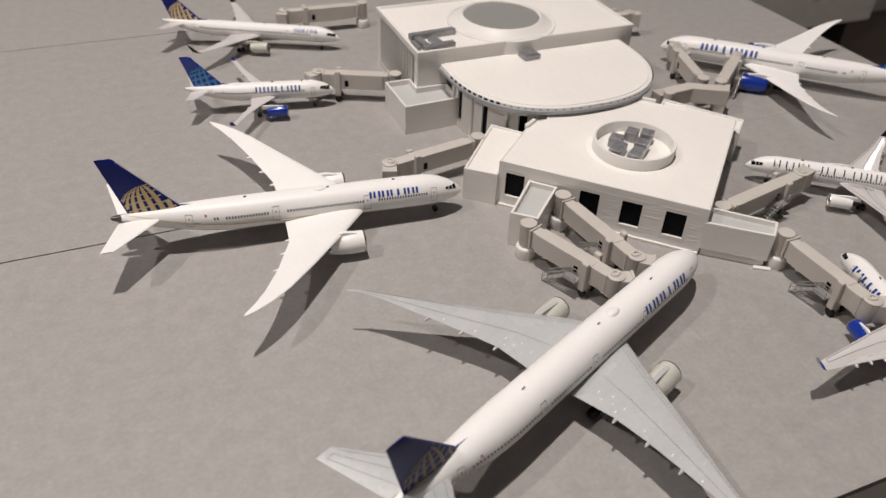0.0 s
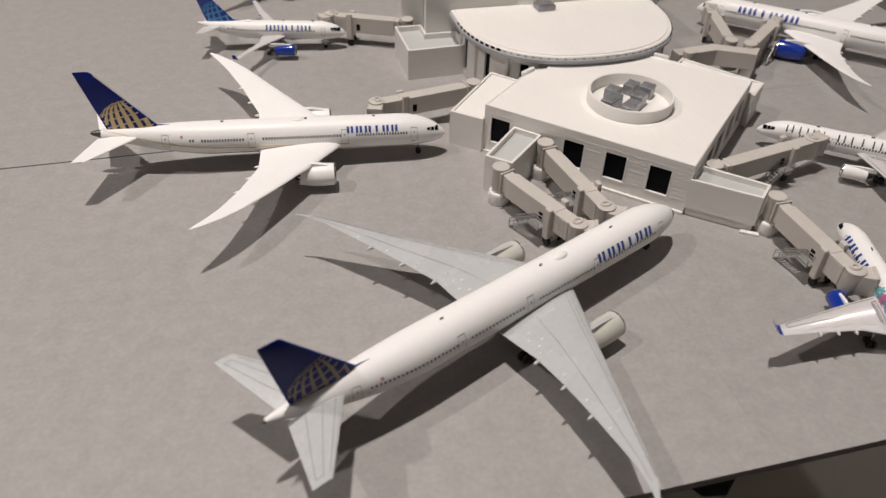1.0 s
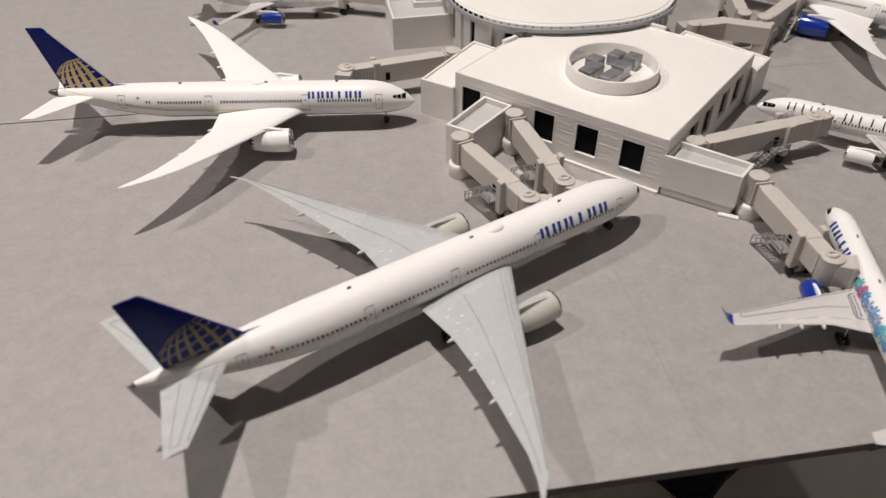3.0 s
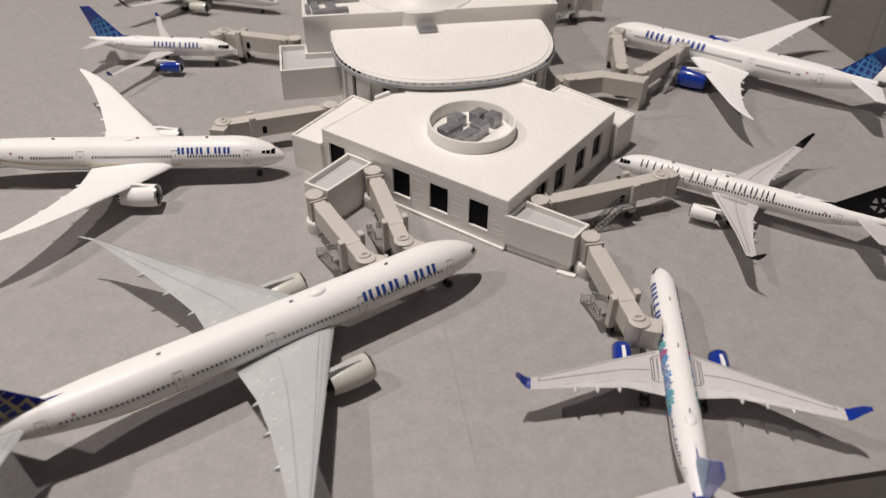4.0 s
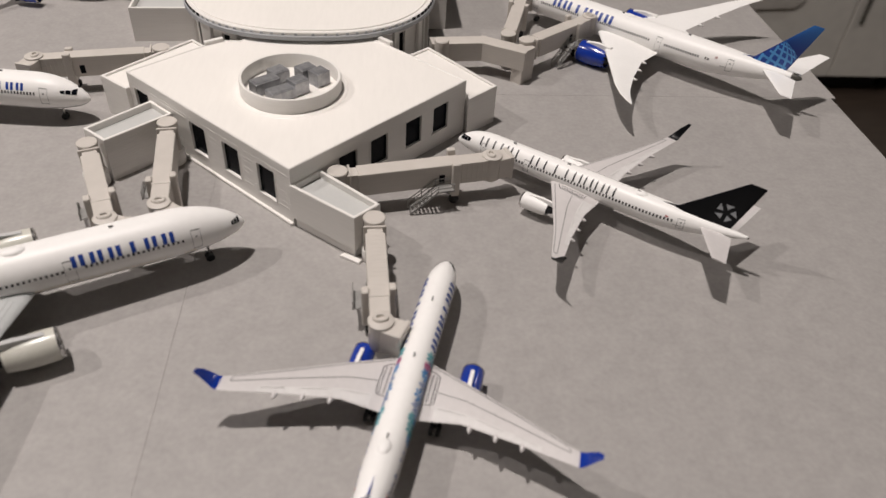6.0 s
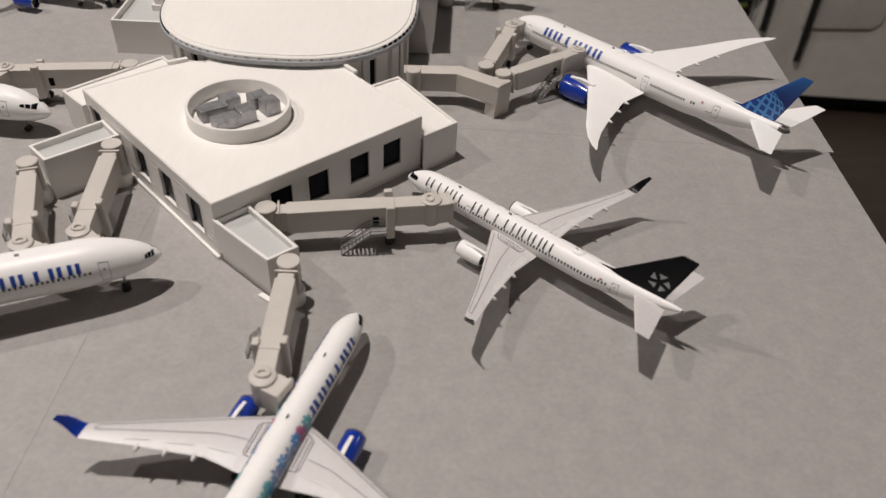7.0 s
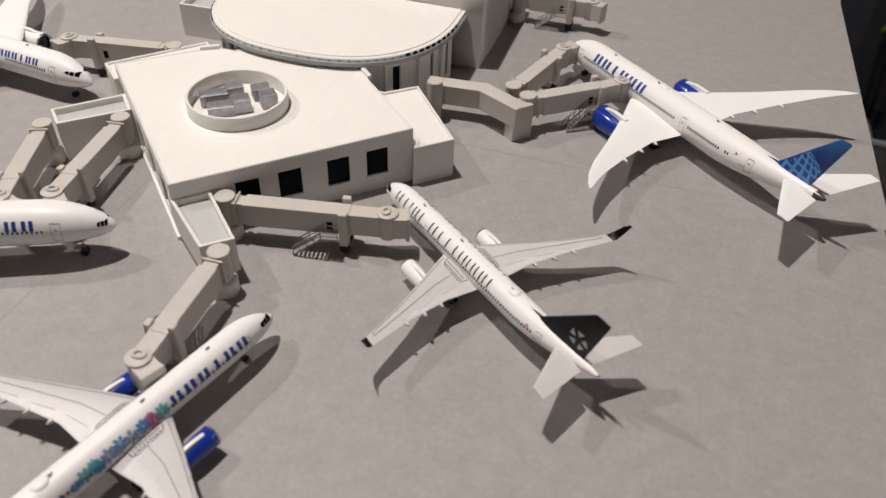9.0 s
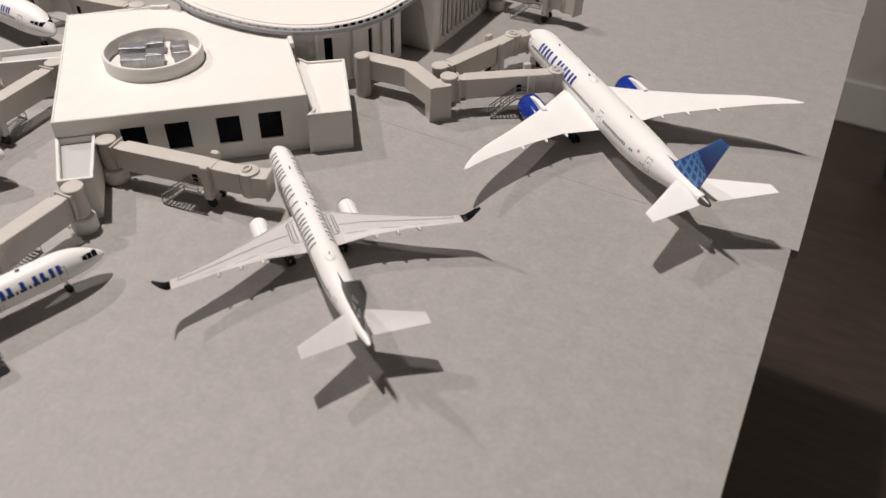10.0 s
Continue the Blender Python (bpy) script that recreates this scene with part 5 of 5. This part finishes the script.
# ---------- jet bridges ----------


def stairs(t, x0, x1, y, z1, w=4.2):
    """A flight from the ground at x0 up to the landing height z1 near x1, outside the tunnel at y."""
    bm = bmesh.new()
    land = x1 + (6.0 if x1 > x0 else -6.0)
    s = 1 if x1 > x0 else -1
    for yy in (y - w / 2, y + w / 2):
        rod(bm, (x0, yy, 0.2 + GROUND), (x1, yy, z1), 0.30)
        rod(bm, (x1, yy, z1), (land, yy, z1), 0.30)
        rod(bm, (x0, yy, 0.2 + GROUND), (x0, yy, 3.2), 0.21)
        rod(bm, (x0, yy, 3.2), (x1, yy, z1 + 3.0), 0.21)
        rod(bm, (x0, yy, 1.8), (x1, yy, z1 + 1.5), 0.17)
        rod(bm, (x1, yy, z1 + 3.0), (land, yy, z1 + 3.0), 0.21)
        rod(bm, (x1, yy, z1 + 1.5), (land, yy, z1 + 1.5), 0.17)
        for f in (0.25, 0.5, 0.75, 1.0):
            x, z = lerp(x0, x1, f), lerp(0.2 + GROUND, z1, f)
            rod(bm, (x, yy, z), (x, yy, z + 3.0), 0.18)
        rod(bm, (land, yy, z1 - 0.5), (land, yy, z1 + 3.0), 0.21)
    rail = part("service_stairs", bm, M_STEEL, t, "etched steel service stairs")
    n = 8
    for i in range(n):
        f = (i + 0.6) / n
        bm = bmesh.new()
        x, z = lerp(x0, x1, f), lerp(0.2 + GROUND, z1, f)
        box(bm, x - 0.4, x + 0.4, y - w / 2, y + w / 2, z - 0.08, z + 0.08)
        part("tread", bm, M_STEEL, rail)
    bm = bmesh.new()
    box(bm, min(x1, land), max(x1, land), y - w / 2, y + w / 2, z1 - 0.2, z1 + 0.1)
    part("landing", bm, M_STEEL, rail)


def jet_bridge(rot, cab, hood=30.0, stair=0, top=16.4, pedestal=True, drive=0.74, ribs=False, tab=1, label="warm grey 3D-printed jet bridge with drive column"):
    dx, dy = cab[0] - rot[0], cab[1] - rot[1]
    ln = math.hypot(dx, dy)
    t = thing("jet_bridge", rot[0], rot[1], 0, math.degrees(math.atan2(dy, dx)), label, "jet bridge", "jet bridges")
    bot = top - 9.4
    if pedestal:
        bm = bmesh.new()
        lathe(bm, [(0, GROUND), (4.3, GROUND), (4.5, GROUND + 0.3), (4.5, 4.2), (4.3, 4.8), (3.7, 5.2), (2.8, 5.3), (2.8, bot), (0, bot)], 32)
        part("pedestal", bm, M_PLA, t, smooth=True)
    bm = bmesh.new()
    lathe(bm, [(0, bot - 0.8), (3.2, bot - 0.8), (3.45, bot - 0.4), (3.45, top + 0.1), (3.75, top + 0.2), (3.75, top + 0.7), (3.5, top + 0.95), (0, top + 1.0)], 36)
    part("rotunda", bm, M_BRIDGE, t, smooth=True)
    bm = bmesh.new()
    box(bm, 3.9, 4.7, -3.8, 3.8, bot - 0.3, top + 0.55, 0.3)
    part("collar", bm, M_BRIDGE, t)
    bm = bmesh.new()
    box(bm, 2.5, ln * 0.55, -2.6, 2.6, bot + 0.5, top - 0.3, 0.3)
    part("inner_tunnel", bm, M_BRIDGE, t)
    bm = bmesh.new()
    x0, x1 = 7.0, ln * drive + 2.0
    box(bm, x0, x1, -3.3, 3.3, bot, top, 0.35)
    box(bm, x0 + (x1 - x0) * 0.35, x0 + (x1 - x0) * 0.55, -1.5, 1.5, bot - 0.9, bot + 0.2, 0.2)
    part("outer_tunnel", bm, M_BRIDGE, t)
    if ribs:
        for i in range(int((x1 - x0 - 2) / 1.9)):
            bm = bmesh.new()
            x = x0 + 1.4 + i * 1.9
            box(bm, x - 0.42, x + 0.42, -2.95, 2.95, top - 0.1, top + 0.03)
            part("roof_rib", bm, M_BRIDGE, t)
    bm = bmesh.new()
    box(bm, x1 - 0.2, ln - 2.4, -3.05, 3.05, bot + 0.2, top - 0.25, 0.3)
    part("neck", bm, M_BRIDGE, t)
    for i in range(5):
        bm = bmesh.new()
        x = lerp(x1 + 0.8, ln - 4.4, i / 4)
        box(bm, x - 0.3, x + 0.3, -3.15, 3.15, bot + 0.6, top - 0.9, 0.1, seg=1)
        part("rib", bm, M_BRIDGE, t)
    # drive column
    xd = ln * drive
    bm = bmesh.new()
    for s in (1, -1):
        box(bm, xd - 1.6, xd + 1.6, s * 4.1 - 1.15, s * 4.1 + 1.15, 3.2, top + (2.2 if s == tab else 1.0), 0.55, seg=3)
    box(bm, xd - 1.5, xd + 1.5, -3.6, 3.6, bot - 3.0, bot - 0.2, 0.3)
    part("drive_column", bm, M_BRIDGE, t)
    for s in (1, -1):
        bm = bmesh.new()
        lathe(bm, [(0, -0.9), (1.4, -0.95), (1.85, -0.6), (1.85, 0.6), (1.4, 0.95), (0, 0.9)], 20, pose(xd, s * 3.2, 1.85 + GROUND, 90, 0, 0))
        part("wheel", bm, M_BLACK, t, smooth=True)
    bm = bmesh.new()
    rod(bm, (xd, -3.0, 1.6 + GROUND), (xd, 3.0, 1.6 + GROUND), 0.7, 8)
    rod(bm, (xd, 0, 1.6 + GROUND), (xd, 0, bot - 2.9), 1.1, 10)
    part("axle", bm, M_BRIDGE, t)
    # cab and hood
    bm = bmesh.new()
    lathe(bm, [(0, bot - 0.6), (3.3, bot - 0.6), (3.6, bot), (3.6, top - 0.4), (3.8, top - 0.3), (3.8, top + 0.2), (3.5, top + 0.4), (0, top + 0.45)], 36, pose(ln, 0, 0))
    lathe(bm, [(1.15, top + 0.3), (1.15, top + 0.95), (1.3, top + 1.15), (2.1, top + 1.15), (2.35, top + 0.9), (2.45, top + 0.3)], 28, pose(ln - 0.5, 0, 0) @ Matrix.Diagonal((0.72, 1, 1, 1)))
    cabin = part("cab", bm, M_BRIDGE, t, smooth=True)
    bm = bmesh.new()
    m = pose(ln, 0, 0, 0, 0, hood)
    box(bm, 1.5, 6.8, -3.5, 3.5, bot + 0.2, top - 0.5, 0.35, m)
    box(bm, 6.4, 7.8, -3.7, 3.7, bot - 0.8, top - 0.1, 0.3, m)
    part("hood", bm, M_BRIDGE, cabin)
    bm = bmesh.new()
    s = 1 if stair >= 0 else -1
    box(bm, xd - 6.2, xd - 4.0, min(s * 3.0, s * 3.38), max(s * 3.0, s * 3.38), bot + 1.6, bot + 5.4)
    part("side_door", bm, M_DARKPANE, t, "small dark door opening")
    if stair:
        stairs(t, xd - 18.0, xd - 7.5, s * 5.7, bot + 0.9)
    return t


jet_bridge((-76.2, 26.3), (-58.8, -17.0), 48, -1)
jet_bridge((-50.8, 41.0), (-43.6, -8.8), 42, -1)
jet_bridge((27.8, -18.0), (29.5, -64.5), 62, -1, ribs=True)
jet_bridge((14.8, 8.7), (72.0, 20.2), 8, -1)
jet_bridge((-66.0, 103.5), (-117.0, 94.5), 62, 0)
jet_bridge((92.5, 124.5), (106.5, 172.0), -18, 0, pedestal=False)
jet_bridge((100.5, 118.0), (138.0, 148.5), -8, -1, pedestal=False)
jet_bridge((-82.0, 187.0), (-123.5, 205.5), 42, 0)
jet_bridge((-66.0, 305.0), (-121.0, 307.5), 62, 0)
jet_bridge((70.5, 232.0), (111.0, 233.0), -20, -1)


def link_corridor():
    t = thing("link_corridor", 0, 0, 0, 0, "warm grey printed link corridor with square end pier", "corridor")
    bm = bmesh.new()
    a, b = (57.0, 118.5), (80.0, 120.5)
    c = (98.0, 110.8)
    for p, q in ((a, b), (b, c)):
        d = Vector(q) - Vector(p)
        m = pose(p[0], p[1], 0, 0, 0, math.degrees(math.atan2(d.y, d.x)))
        box(bm, -2.4, d.length + 2.4, -3.9, 3.9, 6.2, 15.6 + (0.0 if p == a else 0.05), 0.35, m)
    part("corridor", bm, M_BRIDGE, t)
    bm = bmesh.new()
    prism(bm, [(93.2, 110.4), (97.6, 106.6), (104.4, 113.6), (98.6, 119.4)], GROUND, 15.52, 0.3)
    part("pier", bm, M_BRIDGE, t)
    for x, y in ((59.5, 113.0),):
        bm = bmesh.new()
        lathe(bm, [(0, GROUND), (3.4, GROUND), (3.4, 18.2), (3.0, 18.6), (0, 18.6)], 28, pose(x, y, 0))
        part("column", bm, M_BRIDGE, t, smooth=True)


link_corridor()
